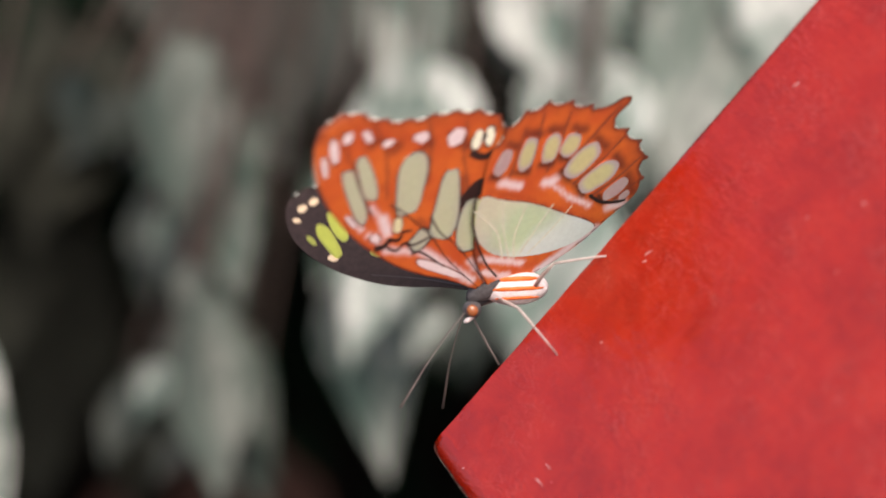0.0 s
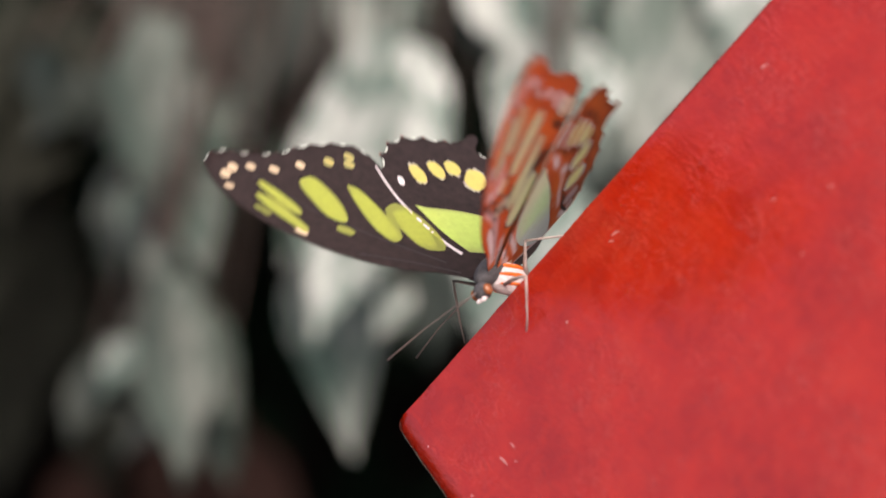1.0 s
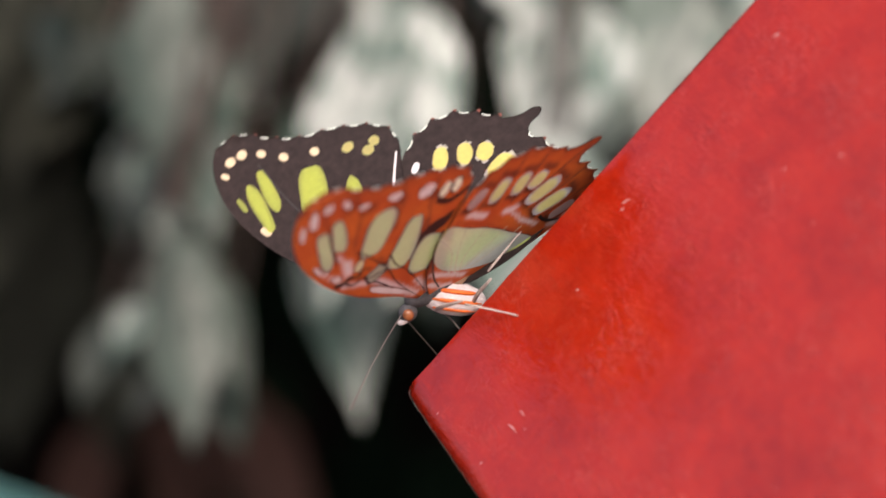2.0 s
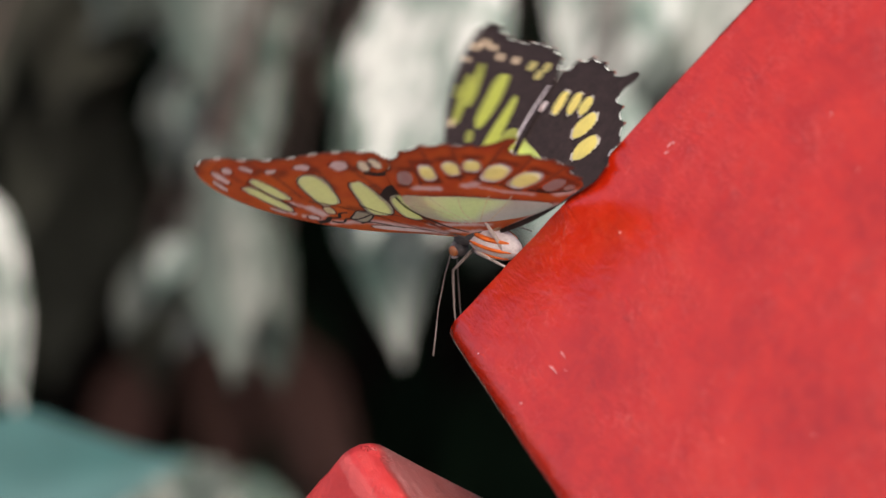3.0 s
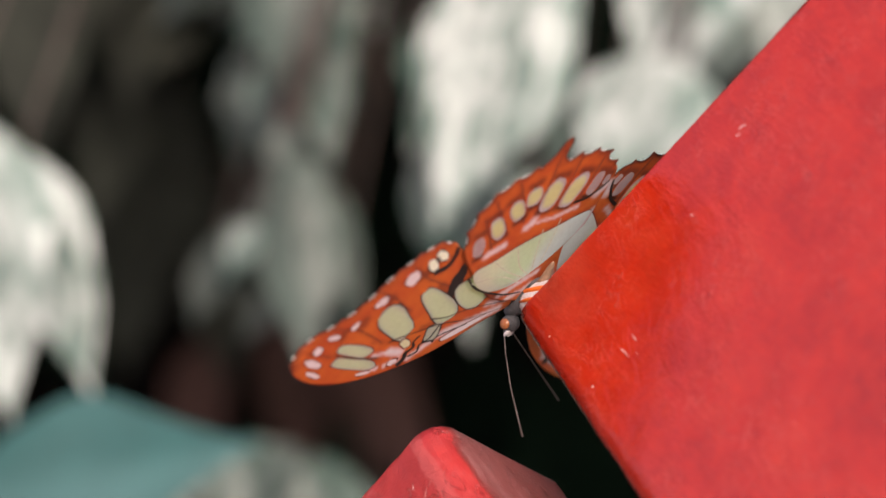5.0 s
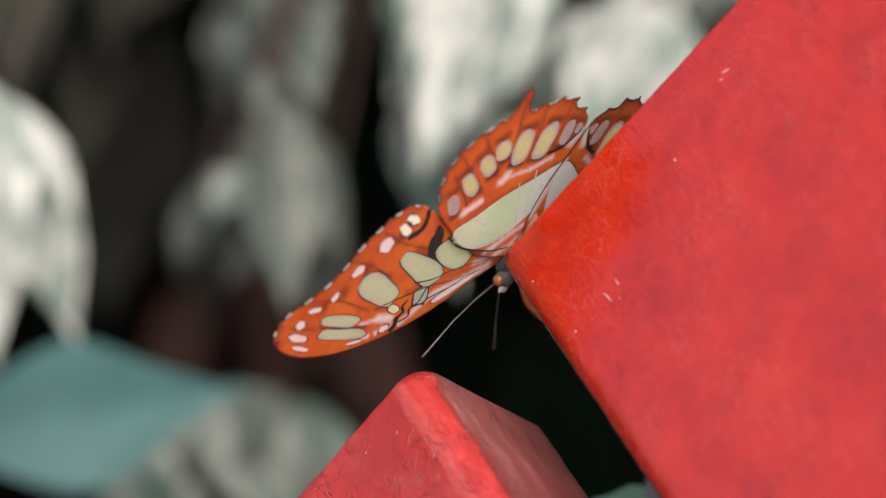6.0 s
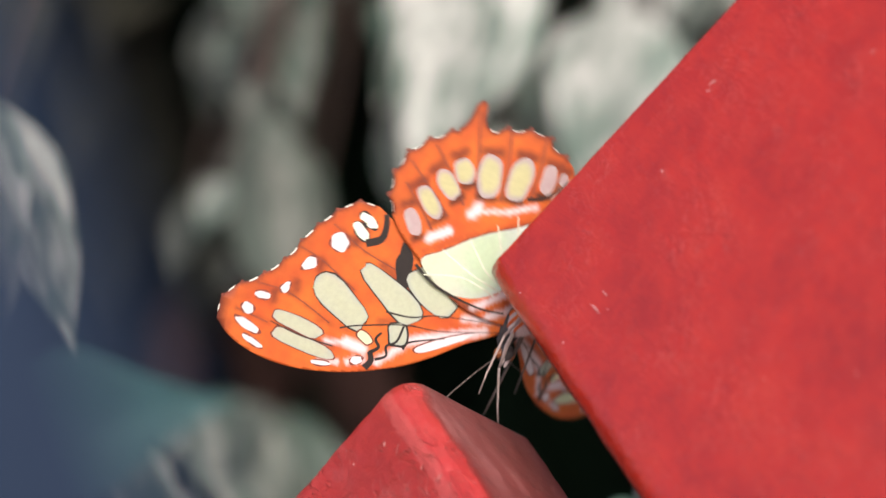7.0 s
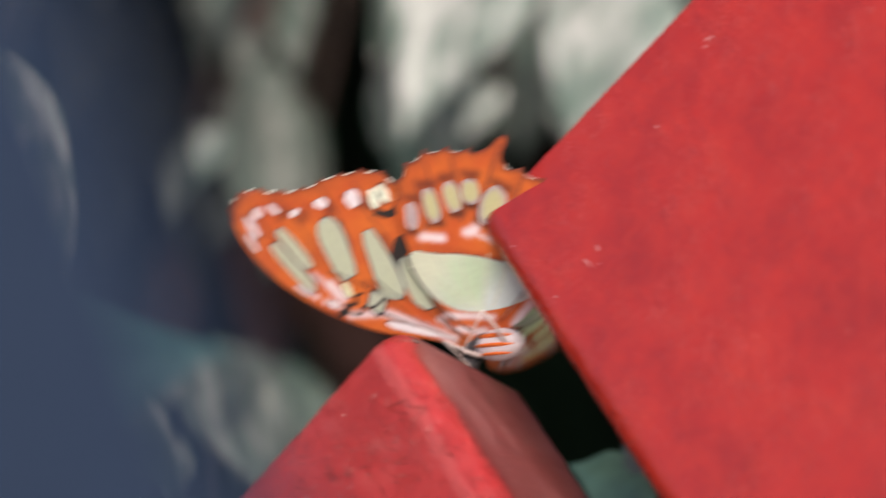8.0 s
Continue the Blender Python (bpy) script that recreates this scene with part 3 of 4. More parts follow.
def inside(p, ring):
    """Whether a point lies within a closed ring of points."""
    hit = False
    for i in range(len(ring)):
        (a, b), (c, d) = ring[i], ring[i - 1]
        if (b > p.y) != (d > p.y) and p.x < (c - a) * (p.y - b) / (d - b) + a:
            hit = not hit
    return hit


def holes(name):
    """Where the membrane is clear of pigment, so that light comes through the pale spots."""
    if name == "forewing":
        return [bar(s, grow=-0.25) for s in FORE_SPOTS]
    cx, cy = 8, -8
    pan = [(max(3.6, p.x * 0.9 + cx * 0.1), p.y * 0.9 + cy * 0.1) for p in spline([(u, v, 0) for u, v in PANEL], 4)]
    return [oval(*s[:4], s[4] * 0.95, grow=-0.2) for s in HIND_SPOTS[1:]] + [pan]


def margin(name, outline, scallop):
    """The wing's rim with its outer margin scalloped between the vein ends, and the places of points and hollows."""
    rim = spline([(u, v, 0) for u, v in outline], 16)
    run, out, points, hollows, was = 0.0, [], [], [], None
    for i, p in enumerate(rim):
        q = rim[(i + 1) % len(rim)]
        outer = (p.x > 29 and p.y < 15) if name == "forewing" else (p.y < -9 and p.x > 1.5 and not (15.8 < p.x < 21.2 and p.y < -26.5))
        d = (q - p).normalized()
        n = Vector((d.y, -d.x, 0)) * -1
        if outer:
            k = abs(math.sin(math.pi * run / 4.1))
            p = p - n * scallop * (k - 0.4)
            if was is not None and was[1] < was[0] and was[1] < k:
                points.append((p.x, p.y))
            if was is not None and was[1] > was[0] and was[1] > k:
                hollows.append(i - 1)
            was = (was[1] if was else k, k)
        run += (q - rim[i]).length
        out.append((p.x, p.y))
    return out, points, hollows


C_DUSK = (0.27, 0.052, 0.018)
C_ORANGE, C_RUST, C_UMBER, C_INK = (0.53, 0.122, 0.021), (0.40, 0.062, 0.017), (0.10, 0.022, 0.014), (0.014, 0.010, 0.010)
C_LILAC, C_CREAM, C_MINT, C_WHITE, C_LEAF = (0.64, 0.56, 0.605), (0.76, 0.74, 0.45), (0.75, 0.79, 0.65), (0.62, 0.71, 0.71), (0.62, 0.76, 0.57)


def blend(a, b, k):
    k = max(0.0, min(1.0, k))
    k = k * k * (3 - 2 * k)
    return tuple(x + (y - x) * k for x, y in zip(a, b))


def pigment(name, u, v, stains, rim):
    """Ground colour of the wing's underside at a place, with soft-edged stains and a dark outer rim."""
    w = noise.noise((u * 0.16, v * 0.16, 2.0)) + 0.5 * noise.noise((u * 0.6, v * 0.6, 5.0))
    col = blend(C_ORANGE, C_RUST, 0.42 + 0.5 * w)
    wob = 0.35 * noise.noise((u * 0.9, v * 0.9, 9.0))
    for u0, v0, u1, v1, wide, soft, c, amount in stains:
        dx, dy = u1 - u0, v1 - v0
        k = max(0.0, min(1.0, ((u - u0) * dx + (v - v0) * dy) / (dx * dx + dy * dy + 1e-9)))
        d = math.hypot(u - u0 - k * dx, v - v0 - k * dy) + wob
        if d < wide / 2 + soft:
            q = min(1.0, (wide / 2 + soft - d) / (2 * soft))
            q = q * q * (3 - 2 * q) * amount
            col = tuple(x + (y - x) * q for x, y in zip(col, c))
    near = min((u - a) ** 2 + (v - b) ** 2 for a, b in rim) ** 0.5
    # dusky towards the margin, with a dark line along it
    dusk = 0.45 + 0.55 * min(1.0, near / 4.5) + 0.3 * noise.noise((u * 0.45, v * 0.45, 7.0))
    return blend(C_UMBER, blend(C_DUSK, col, dusk), near / 0.9 if name == "hindwing" else near / 0.8)


def stains_of(name):
    # brown dust along the veins lies under the other marks
    veins = ((26, -14.8, 18.8, -8.8), (26.6, -18.6, 17.2, -11.8), (23.6, -22.6, 15.2, -14.6), (18.8, -30.6, 13.8, -17.0), (12.4, -29.4, 9.6, -17.6), (6.2, -30.4, 4.8, -19.4),
             (12.2, -10.0, -1.4, -18.6), (18.6, -4.8, 12.2, -10.0)) if name == "hindwing" else (
        (29, 9.2, 37, 6.6), (37, 6.6, 43, 6.6), (27, 2.4, 34, -0.6), (34, -0.6, 38.4, -1.6), (21, -3.2, 28, -4.6), (28, -4.6, 34.5, -7.2), (39, 12.6, 45, 12), (24, 9.2, 31, 9.4), (22, -1.0, 14.5, 2.6))
    out = [(*row, 0.35, 0.65, C_UMBER, 0.62) for row in veins]
    if name == "hindwing":
        for i, (u0, v0, u1, v1, w) in enumerate(HIND_SPOTS + [(3.2, -26.0, 2.8, -21.6, 2.7), (0.6, -25.6, 0.4, -23.8, 1.5)]):
            d = Vector((u0 - u1, v0 - v1)).normalized()
            a, b = w * 0.30, 1.15 if i < 6 else 0.6
            # brown cloud beyond the outer end, black one at the inner end
            out.append((u0 + d.x * b - d.y * a, v0 + d.y * b + d.x * a, u0 + d.x * b + d.y * a, v0 + d.y * b - d.x * a, 1.6, 0.9, C_UMBER, 0.9))
            out.append((u1 - d.x * 0.7 - d.y * a, v1 - d.y * 0.7 + d.x * a, u1 - d.x * 0.7 + d.y * a, v1 - d.y * 0.7 - d.x * a, 1.2, 0.7, C_INK, 0.95))
        out += [(18.6, -7.2, 15.8, -9.6, 1.5, 0.5, C_LILAC, 0.95), (13.2, -13.6, 12.6, -15.2, 1.6, 0.6, C_LILAC, 0.95), (12.6, -14.4, 7.3, -16.2, 0.7, 0.45, C_LILAC, 0.9),
                (7.3, -16.2, 3.3, -18.6, 0.9, 0.5, C_LILAC, 0.9), (0.2, -21.4, -1.0, -24.0, 1.5, 0.6, C_LILAC, 0.9), (-2.4, -18.0, -3.2, -6.0, 1.4, 0.5, C_LILAC, 0.95),
                (18.6, -4.8, 12.2, -10.0, 0.5, 0.4, C_RUST, 0.5), (12.2, -10.0, -1.4, -18.6, 0.5, 0.4, C_RUST, 0.6), (16, 0.5, 6, 2, 1.2, 0.6, C_INK, 0.7), (0.6, -4.0, 6.5, 1.4, 1.2, 0.45, C_LILAC, 0.95), (-0.4, -1.0, 3.5, 2.2, 1.2, 0.4, C_LILAC, 0.95)]
    else:
        out += [(14.6, 7.6, 3.0, 1.9, 1.7, 0.5, C_LILAC, 0.9), (7.0, 0.8, 1.0, -0.9, 1.2, 0.5, C_LILAC, 0.95), (28.4, 15.9, 25.2, 15.2, 0.8, 0.35, C_LILAC, 0.9), (23.6, 14.4, 21.2, 13.4, 1.1, 0.4, C_LILAC, 0.9),
                (28.6, 12.4, 25, 11.4, 0.8, 0.4, C_LILAC, 0.9), (25, 11.4, 21.8, 11.6, 1.7, 0.5, C_LILAC, 0.95), (18.8, 13.0, 15.6, 9.0, 1.3, 0.5, C_LILAC, 0.9),
                (24, -3.2, 19.2, -0.6, 1.4, 0.8, C_UMBER, 0.6), (34.4, 1.2, 30, 8.6, 0.8, 0.9, C_RUST, 0.8), (30.0, -5.4, 28.8, -7.8, 1.6, 0.8, C_UMBER, 0.75),
                (33.6, 12.7, 27, 13, 0.6, 0.5, C_UMBER, 0.7), (16, 4.4, 21, 6.0, 1.2, 0.7, C_UMBER, 0.55)]
        for u, v in ((32.8, -4.6), (35.4, 0.6), (38.0, 5.4), (41, 8.4)):
            out.append((u - 1.6, v + 0.2, u - 1.2, v - 1.0, 1.3, 0.9, C_UMBER, 0.8))
    return out


def store(me, cols):
    """Keep the pigment of each vertex on the mesh."""
    at = me.attributes.new("pigment", "FLOAT_COLOR", "POINT")
    at.data.foreach_set("color", [x for c in cols for x in (*c, 1.0)[:4]])
    return me


@functools.lru_cache(None)
def flat_wing(name):
    """Flat cut-out of a wing in mm with its clear places left open, and its pigment."""
    outline, scallop = (FORE, 0.45) if name == "forewing" else (HIND, 0.85)
    ring = margin(name, outline, scallop)[0]
    bm = bmesh.new()
    bm.faces.new([bm.verts.new((u, v, 0)) for u, v in ring])
    for axis, lo, hi in ((0, -4, 46), (1, -34, 19)):
        x = lo
        while x < hi:
            co, no = [0, 0, 0], [0, 0, 0]
            co[axis], no[axis] = x + 0.03, 1
            bmesh.ops.bisect_plane(bm, geom=bm.verts[:] + bm.edges[:] + bm.faces[:], plane_co=co, plane_no=no)
            x += 0.55
    clear = holes(name)
    bmesh.ops.delete(bm, geom=[f for f in bm.faces if any(inside(f.calc_center_median(), p) for p in clear)], context="FACES")
    bmesh.ops.triangulate(bm, faces=bm.faces[:])
    bm.verts.index_update()
    low = [(v.co.x, v.co.y) for v in bm.verts]
    faces = [tuple(v.index for v in (f.verts if f.normal.z > 0 else reversed(f.verts[:]))) for f in bm.faces]
    edge = [(e.verts[0].index, e.verts[1].index) for e in bm.edges if e.is_boundary]
    bm.free()
    rim = [p for p in ring if (p[0] > 29 and p[1] < 16 if name == "forewing" else p[1] < -9 and p[0] > 1.0)][::2]
    stains = stains_of(name)
    return low, faces, edge, [pigment(name, u, v, stains, rim) for u, v in low]


def wing_sheet(name, side):
    """Membrane: dark upper face, orange under face, 0.12 mm thick, with a scalloped outer margin."""
    low, fs, edge, cols = flat_wing(name)
    k, verts, faces, slots = len(low), [], [], []
    for lift in (0.06, -0.06):
        verts += [(u * MM, v * MM, side * (camber(u, v) + lift) * MM) for u, v in low]
    for up in fs:
        top, bot = up, tuple(q + k for q in up[::-1])
        if side < 0:
            top, bot = top[::-1], bot[::-1]
        faces += [top, bot]
        slots += [0, 1]
    for a, b in edge:
        faces.append((a, b, b + k, a + k))
        slots.append(1)
    return store(mesh_of(name, verts, faces, [PIGMENT, BROWN], slots), cols + cols)


def painted(pts, side, lift, colour, name="spot", rings=(0.3, 0.5, 0.68, 0.84, 1.0), mat=None):
    """A thin patch of pale scales on the under face whose colour is a function of place and of nearness to its rim."""
    z, k = 0.06 + lift, len(pts)
    cx, cy = sum(p[0] for p in pts) / k, sum(p[1] for p in pts) / k
    flat, cols = [(cx, cy)], [colour(cx, cy, 0.0)]
    for f in rings:
        for u, v in pts:
            flat.append((u * f + cx * (1 - f), v * f + cy * (1 - f)))
            cols.append(colour(*flat[-1], f))
    verts = [(u * MM, v * MM, side * (camber(u, v) + z) * MM) for u, v in flat]
    faces = [(0, 1 + i, 1 + (i + 1) % k) for i in range(k)]
    for n in range(len(rings) - 1):
        a, b = 1 + n * k, 1 + (n + 1) * k
        faces += [(a + i, b + i, b + (i + 1) % k, a + (i + 1) % k) for i in range(k)]
    return store(mesh_of(name, verts, faces, [mat or PIGMENT_THIN]), cols)


def pale_spot(u, v, f):
    return blend(C_MINT, C_WHITE, (f - 0.75) / 0.6 + 0.4 * noise.noise((u * 0.5, v * 0.5, 1)))


def rimmed_spot(u, v, f):
    return blend(C_CREAM, C_LILAC, (f - 0.58) / 0.4 + 0.3 * noise.noise((u * 0.5, v * 0.5, 1)))


def lilac_spot(u, v, f):
    return blend(C_LILAC, (0.70, 0.70, 0.72), 0.2 + 0.5 * noise.noise((u * 0.8, v * 0.8, 1)))


def panel_tint(u, v, f):
    """Green in the middle, whitish towards the body's end and the rim, differing from cell to cell between the veins."""
    cell = noise.noise((math.atan2(v + 2, u - 1) * 4.0, 0.3, 0.7)) * 0.6
    green = 1 - abs(u - 7.5) / 7.0 + cell - 0.5 * max(0, f - 0.6)
    col = blend(blend(C_WHITE, C_MINT, (u - 5) / 9), C_LEAF, green)
    return (*col, max(0.4, min(1.0, (u - 1.5) / 4)))


def ring_patch(outer, inner, side, lift, mat, name="spot_edge"):
    """A thin dark line round a pale spot, on the under face."""
    k, z = len(outer), 0.06 + lift
    verts = [(u * MM, v * MM, side * (camber(u, v) + z) * MM) for u, v in list(outer) + list(inner)]
    return mesh_of(name, verts, [(i, (i + 1) % k, k + (i + 1) % k, k + i) for i in range(k)], [mat])


def patch(pts, side, under, lift, mat, name="spot"):
    """A thin scale patch that lies on one face of the wing. pts in mm."""
    z = (0.06 + lift) if under else -(0.06 + lift)
    cx, cy = sum(p[0] for p in pts) / len(pts), sum(p[1] for p in pts) / len(pts)
    ring = [(cx, cy)] + [(p[0] * 0.5 + cx * 0.5, p[1] * 0.5 + cy * 0.5) for p in pts] + [(p[0], p[1]) for p in pts]
    k = len(pts)
    verts = [(u * MM, v * MM, side * (camber(u, v) + z) * MM) for u, v in ring]
    faces = [(0, 1 + i, 1 + (i + 1) % k) for i in range(k)]
    faces += [(1 + i, 1 + k + i, 1 + k + (i + 1) % k, 1 + (i + 1) % k) for i in range(k)]
    me = mesh_of(name, verts, faces, [mat])
    return me


def oval(u0, v0, u1, v1, w, square=2.6, wob=0.06, seed=0, grow=0.0, taper=0.0):
    """A rounded bar between two ends, w mm wide, wider (taper > 0) or narrower towards the second."""
    c, d = Vector(((u0 + u1) / 2, (v0 + v1) / 2)), Vector((u1 - u0, v1 - v0)) / 2
    n = Vector((-d.y, d.x)).normalized() * (w / 2 + grow)
    d = d + d.normalized() * (w * 0.15 + grow)
    out = []
    for i in range(20):
        a = 2 * math.pi * i / 20
        ca, sa = math.cos(a), math.sin(a)
        r = (abs(ca) ** square + abs(sa) ** square) ** (-1 / square) * (1 + wob * (0.7 * math.sin(2 * a + 1.7 * seed) + 0.5 * math.sin(5 * a + 2.3 * seed)))
        p = c + d * ca * r + n * sa * r * (1 + taper * ca)
        out.append((p.x, p.y))
    return out


def bar(s, **more):
    """A pale bar from its row: ends, width, taper."""
    return oval(*s[:5], taper=s[5], **more)


def strip(points, w0, w1):
    """A tapering line through a few points, as an outline."""
    pts = spline([(u, v, 0) for u, v in points], 5, closed=False)
    left, right = [], []
    for i, p in enumerate(pts):
        d = (pts[min(i + 1, len(pts) - 1)] - pts[max(i - 1, 0)]).normalized()
        h = 0.5 * (w0 + (w1 - w0) * i / (len(pts) - 1))
        left.append((p.x - d.y * h, p.y + d.x * h))
        right.append((p.x + d.y * h, p.y - d.x * h))
    return left, right


def band(points, w0, w1, side, under, lift, mat, name):
    left, right = strip(points, w0, w1)
    z = (0.06 + lift) if under else -(0.06 + lift)
    verts = [(u * MM, v * MM, side * (camber(u, v) + z) * MM) for u, v in left + right]
    k = len(left)
    return mesh_of(name, verts, [(i, i + 1, k + i + 1, k + i) for i in range(k - 1)], [mat])


FORE_SPOTS = [  # ends, width and taper of the pale bars, mm
    (38.2, 10.6, 30.0, 11.7, 2.5, 0.1), (37.0, 13.7, 26.8, 14.5, 2.5, -0.1), (33.2, 2.8, 23.9, 7.2, 4.9, -0.1), (26.6, -2.0, 15.2, 3.7, 4.2, 0.32), (17.8, -3.7, 10.4, 0.3, 5.4, 0.0)]
EDGE_SPOTS = [  # small spots along the outer margin and the front edge
    (30.5, -10.4, 27.8, -9.0, 1.7, 0), (31.0, -8.4, 28.4, -6.7, 1.8, 0), (33.6, -5.0, 31.3, -4.2, 2.9, 0), (36.8, 1.5, 35.2, -0.2, 1.8, 0.3), (38.5, 6.5, 38.0, 5.0, 1.3, -0.4),
    (42.5, 8.6, 40.4, 8.2, 1.3, 0), (43.9, 11.0, 42.2, 11.7, 1.6, 0), (44.2, 13.5, 40.0, 14.8, 1.4, 0), (42.0, 16.1, 38.6, 17.0, 1.0, 0), (29.4, 16.6, 26.4, 15.9, 0.8, 0), (23.0, 14.2, 21.4, 13.4, 1.3, 0)]
HIND_SPOTS = [(23.6, -10.6, 21.0, -7.2, 2.5), (23.0, -14.7, 18.8, -11.4, 3.0), (21.1, -18.4, 17.2, -15.6, 3.1), (18.5, -21.6, 16.2, -18.6, 3.3), (13.6, -23.8, 12.2, -17.8, 4.4), (8.0, -25.2, 7.4, -19.0, 4.5)]
PANEL = [(18.4, -3.4), (15.2, -6.2), (12.1, -9.2), (9, -11.6), (4.8, -14.2), (0.8, -16.9), (-2, -17.8), (-2.4, -14), (-1.2, -9.6), (1.8, -4.6), (6, -0.6), (11, 0.6), (15.5, -0.8)]


def fringe(ob, name, outline, scallop, side):
    """Dark tips on the scallops and white scales in the hollows between them."""
    rim, points, hollows = margin(name, outline, scallop)
    size = 0.55 if name == "forewing" else 0.95
    for u, v in points:
        part("fringe", patch(oval(u - 0.25, v, u + 0.25, v, size, 2, 0.1, u), side, True, 0.05, UMBER), ob)
    for i in hollows:
        arc = [rim[q % len(rim)] for q in range(i - 3, i + 4, 2)]
        for under in (True, False) if name == "forewing" else (False,):
            part("fringe", band(arc, 0.15, 0.2, side, under, 0.05, PALE, "fringe"), ob)


def forewing(root, side, label):
    ob = part("forewing", wing_sheet("forewing", side), root, label)
    for i, s in enumerate(FORE_SPOTS):
        part("spot_edge", ring_patch(bar(s, square=3.4, seed=i, grow=0.2, wob=0.09), bar(s, square=3.4, seed=i, grow=-0.3), side, 0.02, UMBER if i < 2 else INK), ob)
        part("spot", painted(bar(s, square=3.4, seed=i), side, 0.05, pale_spot), ob, "pale green spot")
        if i < 4:
            part("spot", patch(bar(s, seed=i + 1), side, False, 0.03, GREEN), ob, "yellow-green spot")
    part("spot", patch(oval(19, -3.6, 9, -0.2, 6.2), side, False, 0.03, GREEN), ob, "yellow-green spot")
    for i, s in enumerate(EDGE_SPOTS):
        part("spot_edge", patch(bar(s, square=2.2, wob=0.12, seed=i + 1, grow=0.22), side, True, 0.02, INK if i < 2 else UMBER), ob)
        part("spot", painted(bar(s, square=2.2, wob=0.14, seed=i), side, 0.04, lilac_spot if i > 1 else pale_spot, mat=PIGMENT), ob, "lilac-white spot" if i > 1 else "cream spot")
    for u, v, d in ((31.0, -9.0, 2.2), (30.0, -7.2, 2.4), (32.8, -4.6, 2.4), (35.8, 0.6, 1.7), (38.3, 5.6, 1.7), (41.4, 8.5, 1.6), (43.4, 11.4, 2.0), (43.4, 13.8, 2.0), (41.4, 16.0, 1.2)):
        part("spot", patch(oval(u + 0.6, v + 0.3, u - 0.6, v - 0.3, d * 0.95, 2.0, 0.05, u), side, False, 0.03, SAND if d > 2.1 else BUFF), ob, "sandy yellow spot" if d > 2.1 else "buff spot")
    part("mark", patch(oval(21.9, -7.6, 18.9, -0.6, 2.9, 2, 0.2, 2), side, True, 0.045, INK), ob, "black mark")
    for pts, a, b in (([(26.7, -11.8), (25.9, -9.6), (26.0, -7.4), (28.2, -5.9)], 0.9, 1.5), ([(29.2, -9.0), (30.4, -9.4)], 0.3, 0.2)):
        part("mark", band(pts, a, b, side, True, 0.05, INK, "mark"), ob, "black mark")
    for pts, a, b, mat, z, nm in (
        ([(20.4, 14.6), (19.8, 13.0), (20.6, 11.6)], 1.3, 0.8, INK, 0.07, "squiggle"),
        ([(20.6, 11.8), (19.4, 10.4), (20.4, 9.2), (19.8, 7.8)], 0.7, 0.4, INK, 0.07, "squiggle"),
        ([(19.2, 12.6), (17.6, 11.4), (18.2, 9.8), (16.8, 8.4), (16.6, 5.4)], 0.5, 0.4, INK, 0.07, "squiggle"),
        ([(15.2, 9.4), (14.6, 7.8), (9, 5.2)], 0.5, 0.2, INK, 0.07, "squiggle"),
        ([(0, 1.0), (10, 4.2), (16.4, 5.2), (24, 7.9), (27, 9.4)], 0.12, 0.3, INK, 0.06, "vein"),
        ([(2, 0), (11.5, 1.8), (16, 3.6), (20.5, 4.1)], 0.12, 0.35, INK, 0.06, "vein"),
        ([(27, 12.8), (33, 12.9), (38.6, 12.2)], 0.2, 0.2, INK, 0.06, "vein"),
        ([(29, 9.2), (37, 6.6), (43, 6.6)], 0.2, 0.15, UMBER, 0.025, "vein"), ([(27, 2.4), (34, -0.6), (38.4, -1.6)], 0.2, 0.15, UMBER, 0.025, "vein"),
        ([(21, -3.2), (28, -4.6), (34.5, -7.2)], 0.2, 0.15, UMBER, 0.025, "vein"), ([(39, 12.6), (45, 12)], 0.2, 0.15, UMBER, 0.025, "vein"),
    ):
        part(nm, band(pts, a, b, side, True, z, mat, nm), ob)
    for pts, a, b, mat, nm in (
        ([(26.6, -11.0), (19.5, -6.3), (10, -3.0), (5, -2.4)], 0.3, 0.8, LILAC, "streak"),
        ([(18, 12.6), (10, 6.6), (3, 2.4)], 0.2, 0.3, INK, "vein"), ([(40, 10), (26, 8.6), (6, 2)], 0.15, 0.3, INK, "vein"),
    ):
        part(nm, band(pts, a, b, side, False, 0.03, mat, nm), ob)
    part("spot_edge", patch(oval(17.6, 5.6, 16.4, 8.8, 3.7, 4.5), side, True, 0.03, INK), ob)
    part("spot", painted(oval(17.6, 5.8, 16.5, 8.5, 3.0, 4.5), side, 0.05, pale_spot), ob, "pale green spot")
    part("spot_edge", patch(oval(23.6, 8.9, 21.0, 10.2, 2.0, 3), side, True, 0.03, UMBER), ob)
    part("spot_edge", patch(oval(13.4, 8.9, 4.6, 2.9, 1.8, 2.4, taper=-0.3), side, True, 0.02, UMBER), ob)
    part("spot", painted(oval(13.1, 8.8, 4.6, 3.0, 1.45, 2.4, taper=-0.3), side, 0.05, lilac_spot, mat=PIGMENT), ob, "lilac-white wedge")
    part("spot", patch(oval(23.4, 9.0, 21.2, 10.1, 1.5, 3), side, True, 0.05, CREAM), ob, "pale green spot")
    part("spot", patch(oval(23.4, 9.4, 21.0, 8.6, 2.0), side, False, 0.03, GREEN), ob, "yellow-green spot")
    part("spot", patch(oval(28.2, 15.8, 26.4, 15.4, 1.4), side, False, 0.03, BUFF), ob, "buff spot")
    part("spot", patch(oval(36, 16.4, 33, 16.4, 1.0), side, False, 0.03, GREEN), ob, "yellow-green spot")
    fringe(ob, "forewing", FORE, 0.45, side)
    return ob


